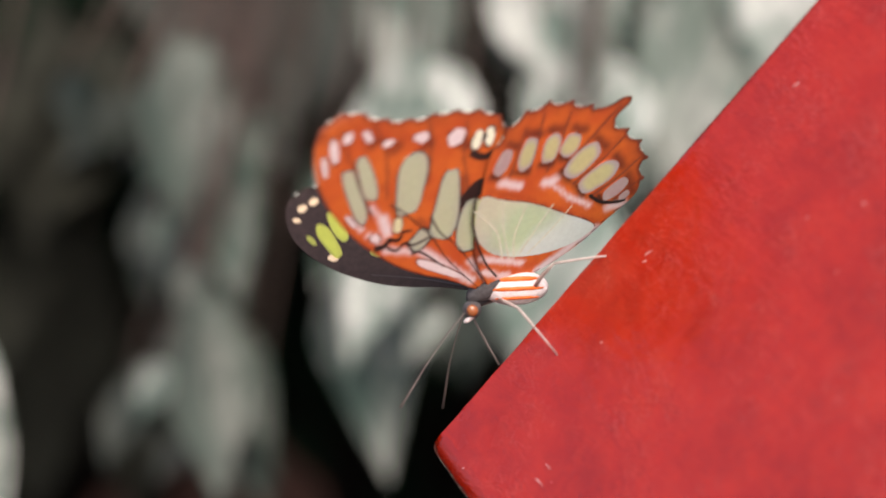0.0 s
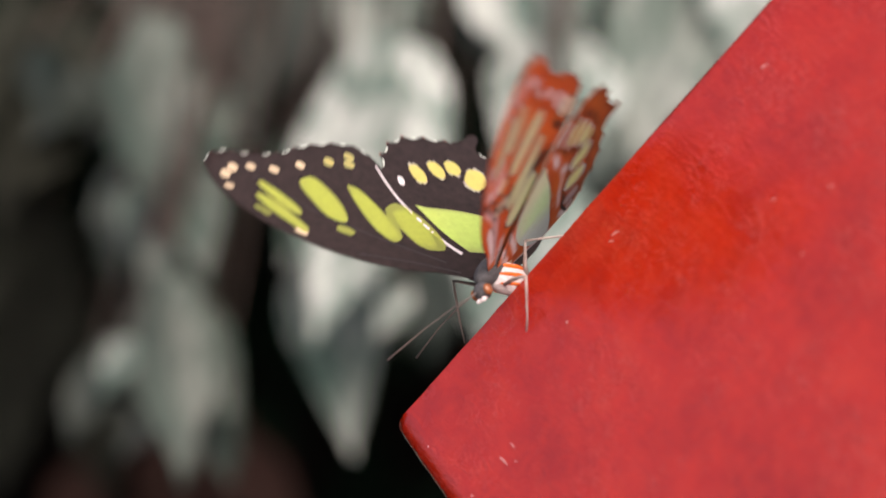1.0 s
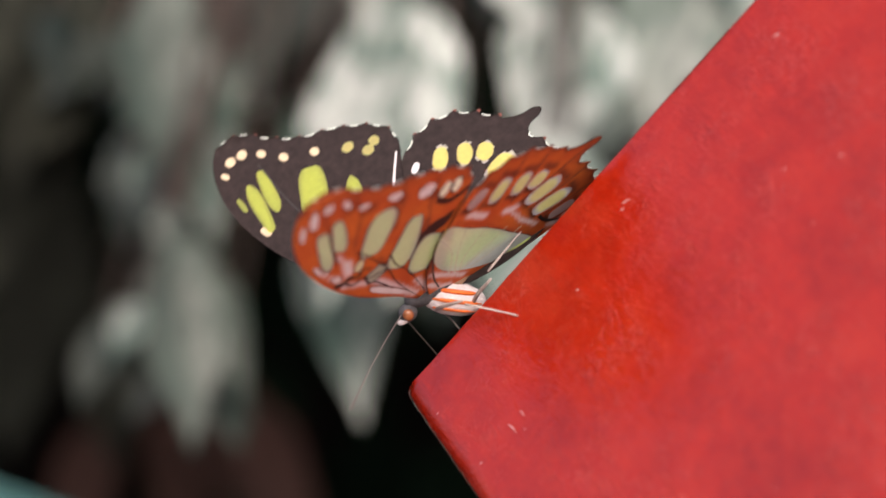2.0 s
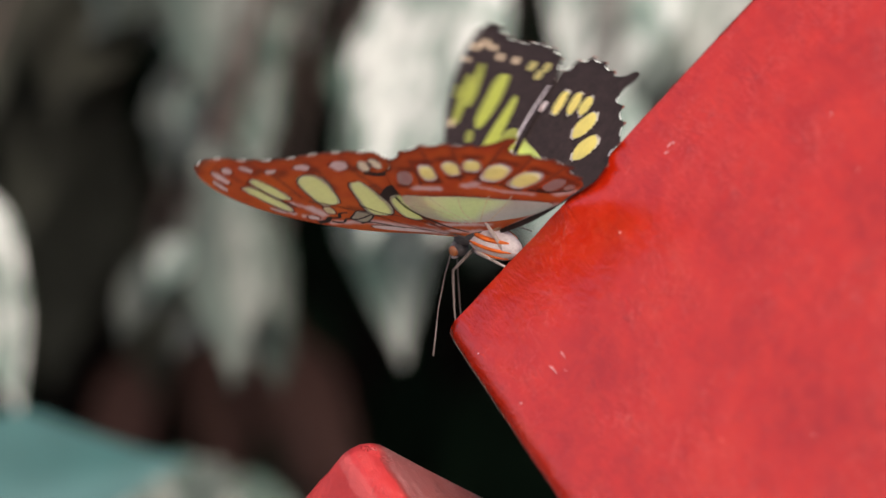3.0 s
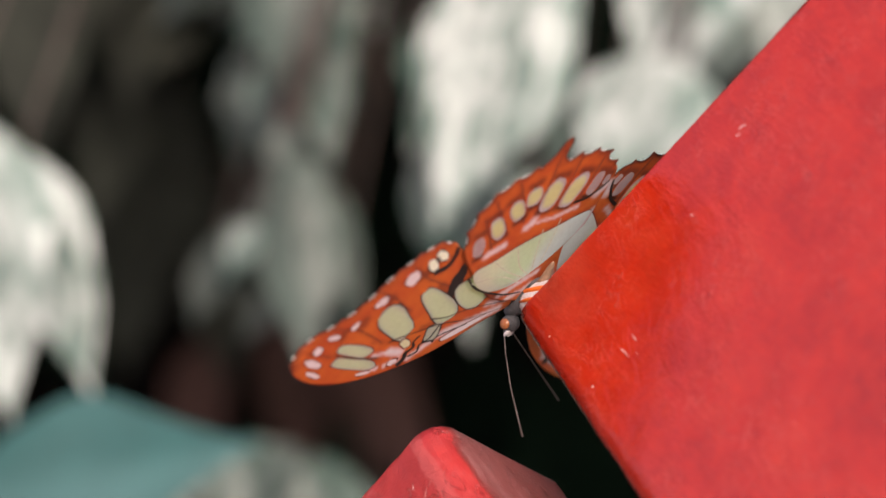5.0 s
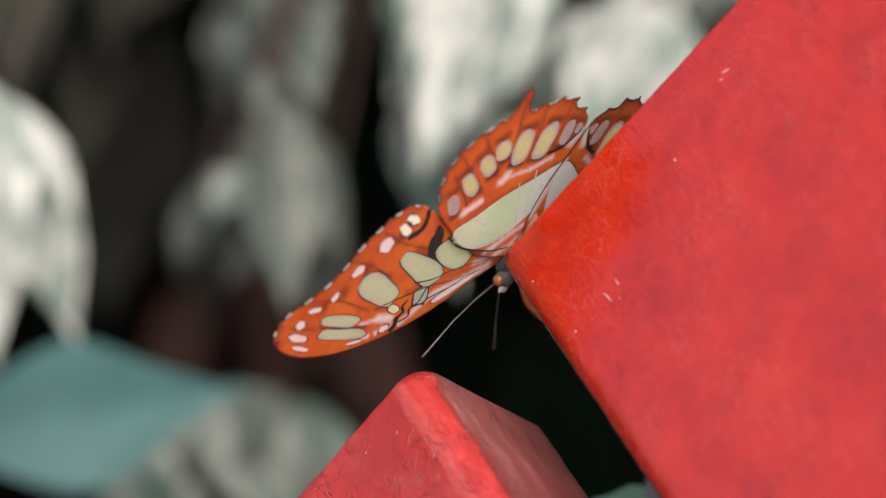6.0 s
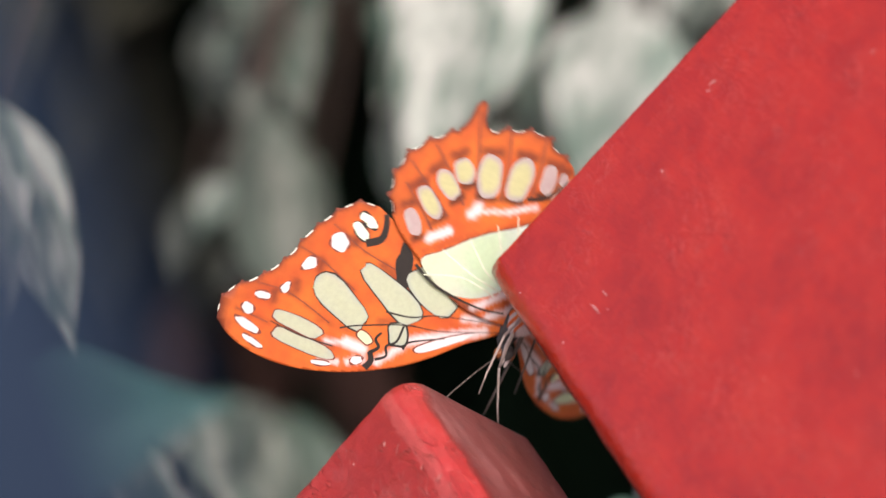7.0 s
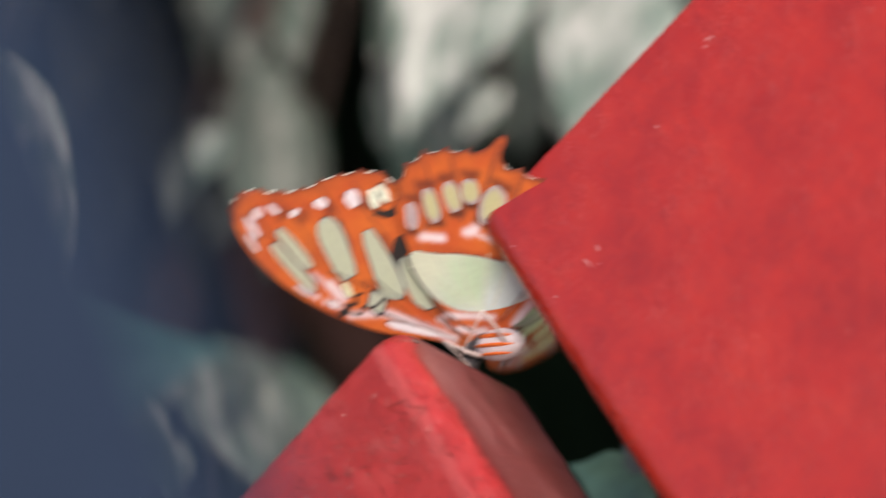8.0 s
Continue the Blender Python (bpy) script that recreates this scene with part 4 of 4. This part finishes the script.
def hindwing(root, side, label):
    ob = part("hindwing", wing_sheet("hindwing", side), root, label)
    for i, s in enumerate(HIND_SPOTS):
        u0, v0, u1, v1, w = s
        part("spot", painted(oval(*s, seed=i), side, 0.04, rimmed_spot if i else lilac_spot), ob, "pale green spot with a lilac rim")
        if i:
            part("spot", patch(oval(u0 * 0.85 + u1 * 0.15, v0 * 0.85 + v1 * 0.15, u1 * 0.85 + u0 * 0.15, v1 * 0.85 + v0 * 0.15, w * 0.92, 2.4), side, False, 0.03, SAND), ob, "sandy yellow spot")
        else:
            part("spot", patch(oval(22.6, -9.3, 21.4, -7.8, 1.2, seed=i), side, False, 0.03, LILAC), ob, "lilac-white spot")
    for s in ((3.2, -26.0, 2.8, -21.6, 2.7), (0.6, -25.6, 0.4, -23.8, 1.5)):
        part("spot", painted(oval(*s), side, 0.04, lilac_spot), ob, "lilac-white spot")
    pan = [(p.x, p.y) for p in spline([(u, v, 0) for u, v in PANEL], 4)]
    line = [(u + (0.14 if v < -6 else 0), v - 0.2 - 0.12 * math.sin(2.2 * u)) for u, v in pan]
    part("panel_edge", ring_patch(line, [(u * 0.92 + 8 * 0.08, v * 0.92 - 8 * 0.08) for u, v in pan], side, 0.02, UMBER, "panel_edge"), ob)
    part("panel", painted(pan, side, 0.04, panel_tint, "panel", (0.2, 0.35, 0.5, 0.65, 0.8, 0.9, 1.0), PIGMENT_PANEL), ob, "broad pale green panel")
    part("panel", patch(pan, side, False, 0.03, GREEN_PALE), ob, "broad yellow-green panel")
    for pts, a, b, mat, z, nm in (
        ([(5.2, -19.4), (2.4, -20.6), (0.4, -22.8), (-0.6, -24.6)], 0.7, 0.45, INK, 0.05, "mark"),
        ([(17, -1), (10.5, -2.8), (4, -1.6)], 0.22, 0.25, ASH, 0.07, "vein"), ([(15.6, -6.2), (9.6, -4.0), (3, -2.6)], 0.2, 0.25, ASH, 0.07, "vein"),
        ([(11.8, -9.6), (7, -5.2), (2.6, -3.4)], 0.2, 0.25, ASH, 0.07, "vein"), ([(8.2, -13.4), (5.2, -8.4), (2.6, -4.4)], 0.2, 0.25, ASH, 0.07, "vein"),
        ([(5.4, -16), (3.2, -10.6), (1.6, -5.6)], 0.2, 0.25, ASH, 0.08, "vein"),
        ([(26.0, -14.8), (21.2, -11.0), (18.8, -8.8)], 0.2, 0.35, UMBER, 0.03, "vein"), ([(26.6, -18.6), (20.4, -14.4), (17.2, -11.8)], 0.2, 0.35, UMBER, 0.03, "vein"),
        ([(23.6, -22.6), (18.4, -18.2), (15.2, -14.6)], 0.2, 0.35, UMBER, 0.03, "vein"), ([(18.8, -30.6), (15.9, -23.0), (13.8, -17.0)], 0.25, 0.4, UMBER, 0.03, "vein"),
        ([(12.4, -29.4), (10.4, -23.4), (9.6, -17.6)], 0.25, 0.4, UMBER, 0.03, "vein"), ([(6.2, -30.4), (5.0, -24.8), (4.8, -19.4)], 0.25, 0.4, UMBER, 0.03, "vein"),
        ([(1.6, -27.6), (1.2, -23.2)], 0.2, 0.3, UMBER, 0.03, "vein"),
        ([(19, -2.2), (14, 0.2), (6, 1.2), (1, 0.6)], 0.5, 0.3, INK, 0.05, "vein"),
    ):
        part(nm, band(pts, a, b, side, True, z, mat, nm), ob)
    fringe(ob, "hindwing", HIND, 0.85, side)
    return ob


def ball(sx, sy, sz, centre, mat, name, seg=20):
    bm = bmesh.new()
    bmesh.ops.create_uvsphere(bm, u_segments=seg, v_segments=seg // 2, radius=1)
    for v in bm.verts:
        v.co = Vector((v.co.x * sx, v.co.y * sy, v.co.z * sz)) * (1 + 0.03 * noise.noise(v.co * 4)) + Vector(centre)
    me = bpy.data.meshes.new(name)
    bm.to_mesh(me)
    bm.free()
    me.materials.append(mat)
    for p in me.polygons:
        p.use_smooth = True
    me.transform(Matrix.Scale(MM, 4))
    return me


def butterfly():
    root = tagged(new("butterfly"), "orange and black butterfly with pale green spots on the board", "butterfly")
    part("thorax", ball(4.8, 2.0, 2.1, (0.4, 0, 0.1), FUR_DARK, "thorax"), root, "furry slate-grey thorax")
    tilt = Matrix.Translation((-2.6 * MM, 0, -3.2 * MM)) @ pose(0, 0, 0, 0, -36)
    breast = part("breast", ball(5.8, 2.3, 2.9, (0, 0, 0), FUR, "breast"), root, "furry lilac-white breast", tilt)
    for s in (1, -1):
        for z, w in ((1.4, 0.42), (-0.2, 0.34), (-1.7, 0.28)):
            k = math.sqrt(1 - (z / 2.9) ** 2)
            pts = [(x * k, s * (2.34 * k * math.sqrt(1 - (x / 5.8) ** 2) - 0.1), z) for x in (-4.6, -2.6, 0, 2.6, 4.6)]
            v, f = tube(pts, [0.15, w, w * 1.1, w, 0.15], 8)
            part("stripe", mesh_of("stripe", [Vector(p) * MM for p in v], f, [ORANGE]), breast, "orange stripe")
    v, f = tube([(-3, 0, -1.4), (-4.6, 0, -1.1), (-6.2, 0, -0.7), (-7.4, 0, -0.4), (-8.2, 0, -0.2)], [1.3, 0.9, 0.7, 0.5, 0.2], 14)
    part("abdomen", mesh_of("abdomen", [Vector(p) * MM for p in v], f, [FUR_TAN]), root, "slender tan abdomen")
    head = part("head", ball(1.65, 1.6, 1.55, (5.4, 0, -1.4), FUR_DARK, "head"), root, "dark head")
    for s in (1, -1):
        part("eye", ball(0.95, 0.62, 1.0, (5.7, s * 1.4, -1.4), EYE, "eye", 16), head, "glossy brown eye")
        v, f = tube([(0, 0, 0), (5, 0, 0.5), (11, 0, 0.6), (16.5, 0, 0.2), (19.5, 0, 0)], [0.11, 0.085, 0.085, 0.13, 0.17], 8)
        feelers.append(part("antenna", mesh_of("antenna", [Vector(p) * MM for p in v], f, [LEG_DARK]), head, "thin dark antenna with a club"))
        part("palp", ball(1.2, 0.34, 0.42, (6.6, s * 0.5, -2.3), FUR, "palp", 12), head, "white palp")
    return root


def leg(root, dark):
    """A leg in two stiff pieces along +X: thigh from the hip, and shank with its foot from the knee."""
    mat, look_of = (LEG_DARK, "thin dark leg") if dark else (LEG, "thin white leg")
    v, f = tube([(0, 0, 0), (2.5, 0, 0.25), (5.2, 0, 0.1), (FEMUR, 0, 0)], [0.36, 0.38, 0.28, 0.20], 8)
    thigh = part("thigh", mesh_of("thigh", [Vector(p) * MM for p in v], f, [mat]), root, look_of)
    v, f = tube([(-0.1, 0, 0), (2.5, 0, 0.1), (5.0, 0, 0.15), (5.3, 0, 0.1), (6.9, 0, 0.2), (TIBIA, 0, 0)], [0.2, 0.2, 0.17, 0.2, 0.15, 0.10], 8)
    shank = part("shank", mesh_of("shank", [Vector(p) * MM for p in v], f, [mat]), root, look_of)
    return thigh, shank


FEMUR, TIBIA = 7.0, 11.0  # mm
feelers = []
fly = butterfly()
legs = [(leg(fly, dark), Vector(hip) * MM) for dark, hip in ((False, (1.0, 1.4, -3.0)), (False, (-5.0, 1.6, -5.0)), (True, (1.6, -1.0, -2.6)), (True, (-3.0, -1.4, -5.0)))]
wings = [(forewing(fly, s, "pointed forewing, orange beneath and black above"), hindwing(fly, s, "tailed hindwing, orange beneath and black above"), s) for s in (1, -1)]


# ---- blue cloth that drifts in from the side ----
def blue_cloth():
    verts, faces, k = [], [], 30
    for i in range(k + 1):
        for j in range(k + 1):
            a, z = i / k, 0.004 + 1.5 * j / k
            verts.append((-0.16 * a - 0.36 * (z - 1.19) * (0.3 if z < 1.1 else 1), 0.012 * math.sin(9 * a + 3 * z) * a, z - 1.19))
    for i in range(k):
        for j in range(k):
            o = i * (k + 1) + j
            faces.append((o, o + 1, o + k + 2, o + k + 1))
    o = len(verts)
    verts += [(x, y + 0.002, z) for x, y, z in verts]
    faces += [tuple(q + o for q in f[::-1]) for f in faces]
    return tagged(new("blue_cloth", mesh_of("blue_cloth", verts, faces, [BLUE])), "dull blue woven cloth hanging in soft folds", "cloth")


cloth = blue_cloth()


def wing_pose(side, fore, flap, sweep, twist):
    """Pose of a wing on its body: flap up from level, sweep forward in its plane, twist about its span."""
    th = radians(flap)
    x, y = Vector((0, side * math.cos(th), math.sin(th))), Vector((1, 0, 0))
    m = Matrix((x, y, x.cross(y))).transposed().to_4x4()
    m.translation = Vector((0, side * 1.5 * MM, 0))
    return m @ pose(0, 0, 0, twist) @ pose(0, (1.5 if fore else -1.5) * MM, side * (0 if fore else 0.5) * MM, 0, 0, sweep if fore else 0)


def along(a, b, up):
    """Pose at a with its X towards b and its Z near up."""
    x = (b - a).normalized()
    y = up.cross(x).normalized()
    m = Matrix((x, y, x.cross(y))).transposed().to_4x4()
    m.translation = a
    return m


def leg_poses(body, hip, foot):
    """Thigh and shank on their body, from the hip to a foothold in the world, knee bent outwards."""
    to = body.inverted() @ Vector(foot) - hip
    d, a, b = min(to.length, (FEMUR + TIBIA) * 0.985 * MM), FEMUR * MM, TIBIA * MM
    x = to.normalized()
    out = Vector((0, math.copysign(0.8, hip.y), 0.8))
    out = (out - x * out.dot(x)).normalized()
    c = (a * a + d * d - b * b) / (2 * a * d)
    knee = hip + x * a * c + out * a * math.sqrt(max(0.0, 1 - c * c))
    return along(hip, knee, out), along(knee, hip + x * d, out)


def motions():
    path = [
        (0.0, pose(0.01225, -0.00706, 1.21714, -1.23, 37.35, -169.67)),
        (0.2, pose(0.01229, -0.00793, 1.21684, 6.38, 31.37, -152.37)),
        (0.3, pose(0.01547, -0.00843, 1.21723, 10.18, 23.32, -140.30)),
        (0.5, pose(0.01632, -0.00944, 1.21673, 9.90, 16.22, -130.63)),
        (0.7, pose(0.01680, -0.01007, 1.21629, 10.22, 15.09, -126.94)),
        (0.9, pose(0.01612, -0.00987, 1.21605, 16.18, 22.06, -128.18)),
        (1.0, pose(0.01768, -0.00936, 1.21542, 23.33, 26.69, -120.55)),
        (1.2, pose(0.01795, -0.00752, 1.21577, 29.22, 31.27, -118.73)),
        (1.5, pose(0.01292, -0.00500, 1.21201, 15.88, 44.19, -140.02)),
        (1.7, pose(0.00763, -0.00500, 1.20769, -10.21, 30.07, -161.49)),
        (2.8, pose(0.00507, 0.00512, 1.20675, -12.70, 24.16, 151.53)),
        (3.0, pose(0.00631, 0.00521, 1.20710, -23.06, 17.79, 131.01)),
        (3.2, pose(0.00808, 0.00523, 1.20602, -20.54, 7.32, 119.93)),
        (3.5, pose(0.00886, 0.00440, 1.20459, -11.72, 10.90, 115.02)),
        (3.8, pose(0.01135, 0.00253, 1.20342, -20.13, 27.76, 101.15)),
        (4.0, pose(0.01114, 0.00188, 1.20118, -20.34, 47.71, 105.78)),
        (4.2, pose(0.00840, 0.00211, 1.19994, -7.49, 45.12, 120.70)),
        (4.5, pose(0.00486, 0.00312, 1.19659, 0.01, 46.56, 136.48)),
        (4.7, pose(0.00340, 0.00354, 1.19470, 4.98, 45.10, 145.93)),
        (5.8, pose(0.00202, 0.01103, 1.19207, 1.66, 48.62, 145.30)),
        (6.0, pose(0.00357, 0.01087, 1.19144, 0.35, 51.81, 139.79)),
        (6.2, pose(0.00722, 0.01044, 1.19048, -5.28, 58.27, 125.93)),
        (6.5, pose(0.00925, 0.00951, 1.18975, -8.83, 69.72, 118.46)),
        (6.7, pose(0.00889, 0.00918, 1.18484, -7.48, 82.48, 120.16)),
        (6.9, pose(0.00772, 0.00930, 1.18286, 12.73, 74.67, 138.72)),
        (7.0, pose(0.00565, 0.00948, 1.18098, 26.62, 62.71, 152.13)),
        (7.2, pose(0.00155, 0.00991, 1.17677, 25.96, 47.24, 153.11)),
        (7.4, pose(0.00057, 0.01026, 1.17522, 16.54, 48.92, 147.41)),
        (7.5, pose(0.00037, 0.01038, 1.17715, 14.33, 42.93, 147.29)),
        (7.6, pose(-0.00007, 0.01046, 1.17446, 13.57, 42.73, 148.07)),
        (7.8, pose(0.00224, 0.01055, 1.17163, 8.93, 41.81, 142.89)),
        (8.0, pose(0.00180, 0.01056, 1.16967, 6.79, 42.83, 139.45)),
    ]
    walk(fly, path)
    left = [
        (0.0, 50.0, -4.6, -9.5),
        (0.2, 49.4, -5.5, 0.7),
        (0.3, 43.0, -0.0, 2.1),
        (0.5, 23.5, 1.7, 5.4),
        (0.7, 12.5, 0.7, 9.0),
        (0.9, 16.5, 1.2, 0.0),
        (1.0, 34.5, 1.6, -4.0),
        (1.2, 48.2, -1.4, -1.4),
        (1.5, 44.7, -5.6, -5.5),
        (1.7, 40.1, 2.5, 1.4),
        (2.8, 44.2, -5.3, -5.5),
        (3.0, 40.6, -4.1, -2.7),
        (3.2, 21.0, -3.3, 11.0),
        (3.5, 6.2, -2.6, 13.5),
        (3.8, 54.4, -1.8, 4.7),
        (4.0, 53.7, -2.5, -7.4),
        (4.2, 27.7, -2.2, -0.2),
        (4.5, 2.4, -0.5, 1.2),
        (4.7, -3.9, -0.4, 1.5),
        (5.8, 2.7, 3.3, 2.5),
        (6.0, -1.2, 2.0, 0.0),
        (6.2, 33.9, 2.0, -1.1),
        (6.5, 64.6, 1.1, -8.3),
        (6.7, 54.7, 0.9, -2.6),
        (6.9, 29.6, -0.2, -1.4),
        (7.0, 22.6, 0.8, 4.0),
        (7.2, 5.6, 3.0, 9.1),
        (7.4, 21.6, -1.9, 4.7),
        (7.5, 35.2, -2.8, 0.2),
        (7.6, 67.4, -2.8, 0.2),
        (7.8, 73.0, -4.3, -2.7),
        (8.0, 55.6, -3.0, -1.7),
    ]
    right = [
        (0.0, 36.5, -4.6, 6.8),
        (0.2, 48.9, -5.5, 7.1),
        (0.3, 42.1, -0.0, 9.9),
        (0.5, 32.0, 1.7, -3.7),
        (0.7, 17.1, 0.7, -8.1),
        (0.9, 39.8, 1.2, -2.2),
        (1.0, 62.5, 1.6, 1.0),
        (1.2, 83.9, -1.4, 7.5),
        (1.5, 70.5, -5.6, 9.0),
        (1.7, 39.2, 2.5, -6.1),
        (2.8, 70.4, -5.3, 5.3),
        (3.0, 38.7, -4.1, 3.6),
        (3.2, 22.3, -3.3, -5.0),
        (3.5, 11.4, -2.6, -18.8),
        (3.8, 47.4, -1.8, -10.2),
        (4.0, 46.5, -2.5, -3.9),
        (4.2, 23.0, -2.2, -6.3),
        (4.5, 2.9, -0.5, -5.7),
        (4.7, 2.6, -0.4, -4.0),
        (5.8, 4.3, 3.3, -0.8),
        (6.0, 6.4, 2.0, 0.3),
        (6.2, 19.6, 2.0, -1.2),
        (6.5, 48.8, 1.1, -4.4),
        (6.7, 54.3, 0.9, -0.9),
        (6.9, 31.8, -0.2, 2.0),
        (7.0, 22.0, 0.8, 3.2),
        (7.2, -11.9, 3.0, 9.0),
        (7.4, 10.0, -1.9, 3.8),
        (7.5, 30.0, -2.8, 1.6),
        (7.6, 58.0, -2.8, 0.7),
        (7.8, 60.0, -4.3, 0.3),
        (8.0, 20.0, -3.0, 0.2),
    ]
    for (fore, hind, side), rows in zip(wings, (left, right)):
        walk(fore, [(t, wing_pose(side, True, a, s, w)) for t, a, s, w in rows])
        walk(hind, [(t, wing_pose(side, False, a, s, w)) for t, a, s, w in rows])
    holds = [  # footholds: first on the face of the board, then lower, then behind its edge, then by the plank
        ((0.0231, -0.0125, 1.2040), (0.0333, -0.0140, 1.2208), (0.0132, -0.0038, 1.2035), (0.022, 0.004, 1.216)),
        ((0.0162, -0.0089, 1.1982), (0.016, 0.005, 1.207), (0.0030, -0.0005, 1.1905), (0.014, 0.004, 1.2035)),
        ((0.018, 0.006, 1.196), (0.022, 0.006, 1.203), (0.016, 0.012, 1.190), (0.022, 0.012, 1.198)),
        ((0.0029, 0.0120, 1.1621), (-0.0025, 0.0060, 1.1654), (-0.0001, 0.0160, 1.1633), (0.0044, 0.0200, 1.1637))]
    for i, (pair, hip) in enumerate(legs):
        rows = [(t, leg_poses(m, hip, holds[0 if t < 2 else 1 if t < 4.1 else 2 if t < 6.8 else 3][i])) for t, m in path]
        for k, ob in enumerate(pair):
            walk(ob, [(t, both[k]) for t, both in rows])
    tips = (  # where the antennae point, from each time on
        (0.0, (-0.0013, -0.0100, 1.1999)),
        (2.5, (-0.0014, 0.0030, 1.1832)),
        (4.0, (-0.0028, 0.0040, 1.1798)),
        (4.4, (0.0046, 0.0060, 1.1755)),
        (5.5, (-0.0143, 0.0040, 1.1711)),
        (6.4, (-0.0060, 0.0040, 1.1677)))
    for i, ob in enumerate(feelers):
        base, up = Vector((6.4, 0.6 - 1.2 * i, -0.9)) * MM, Vector((0.3, 0.6 - 1.2 * i, 1))
        rows = []
        for t, m in path:
            tip = Vector([p for t0, p in tips if t0 <= t][-1]) + i * (1 if t < 5 else 2.4) * Vector((0.006, 0.010, 0.001))
            rows.append((t, along(base, m.inverted() @ tip, up)))
        walk(ob, rows)
    walk(cloth, [
        (0.0, pose(-0.0349, -0.33, 1.19)),
        (4.7, pose(-0.0364, -0.33, 1.19)),
        (6.4, pose(-0.0244, -0.33, 1.19)),
        (6.7, pose(-0.0181, -0.33, 1.19)),
        (6.9, pose(-0.0124, -0.33, 1.19)),
        (7.0, pose(-0.0119, -0.33, 1.19)),
        (7.2, pose(-0.0118, -0.33, 1.19)),
        (7.4, pose(-0.0107, -0.33, 1.19)),
        (7.5, pose(-0.0105, -0.33, 1.19)),
        (7.6, pose(-0.0106, -0.33, 1.19)),
        (7.8, pose(-0.0106, -0.33, 1.19)),
        (8.0, pose(-0.0094, -0.33, 1.19)),
    ])


motions()
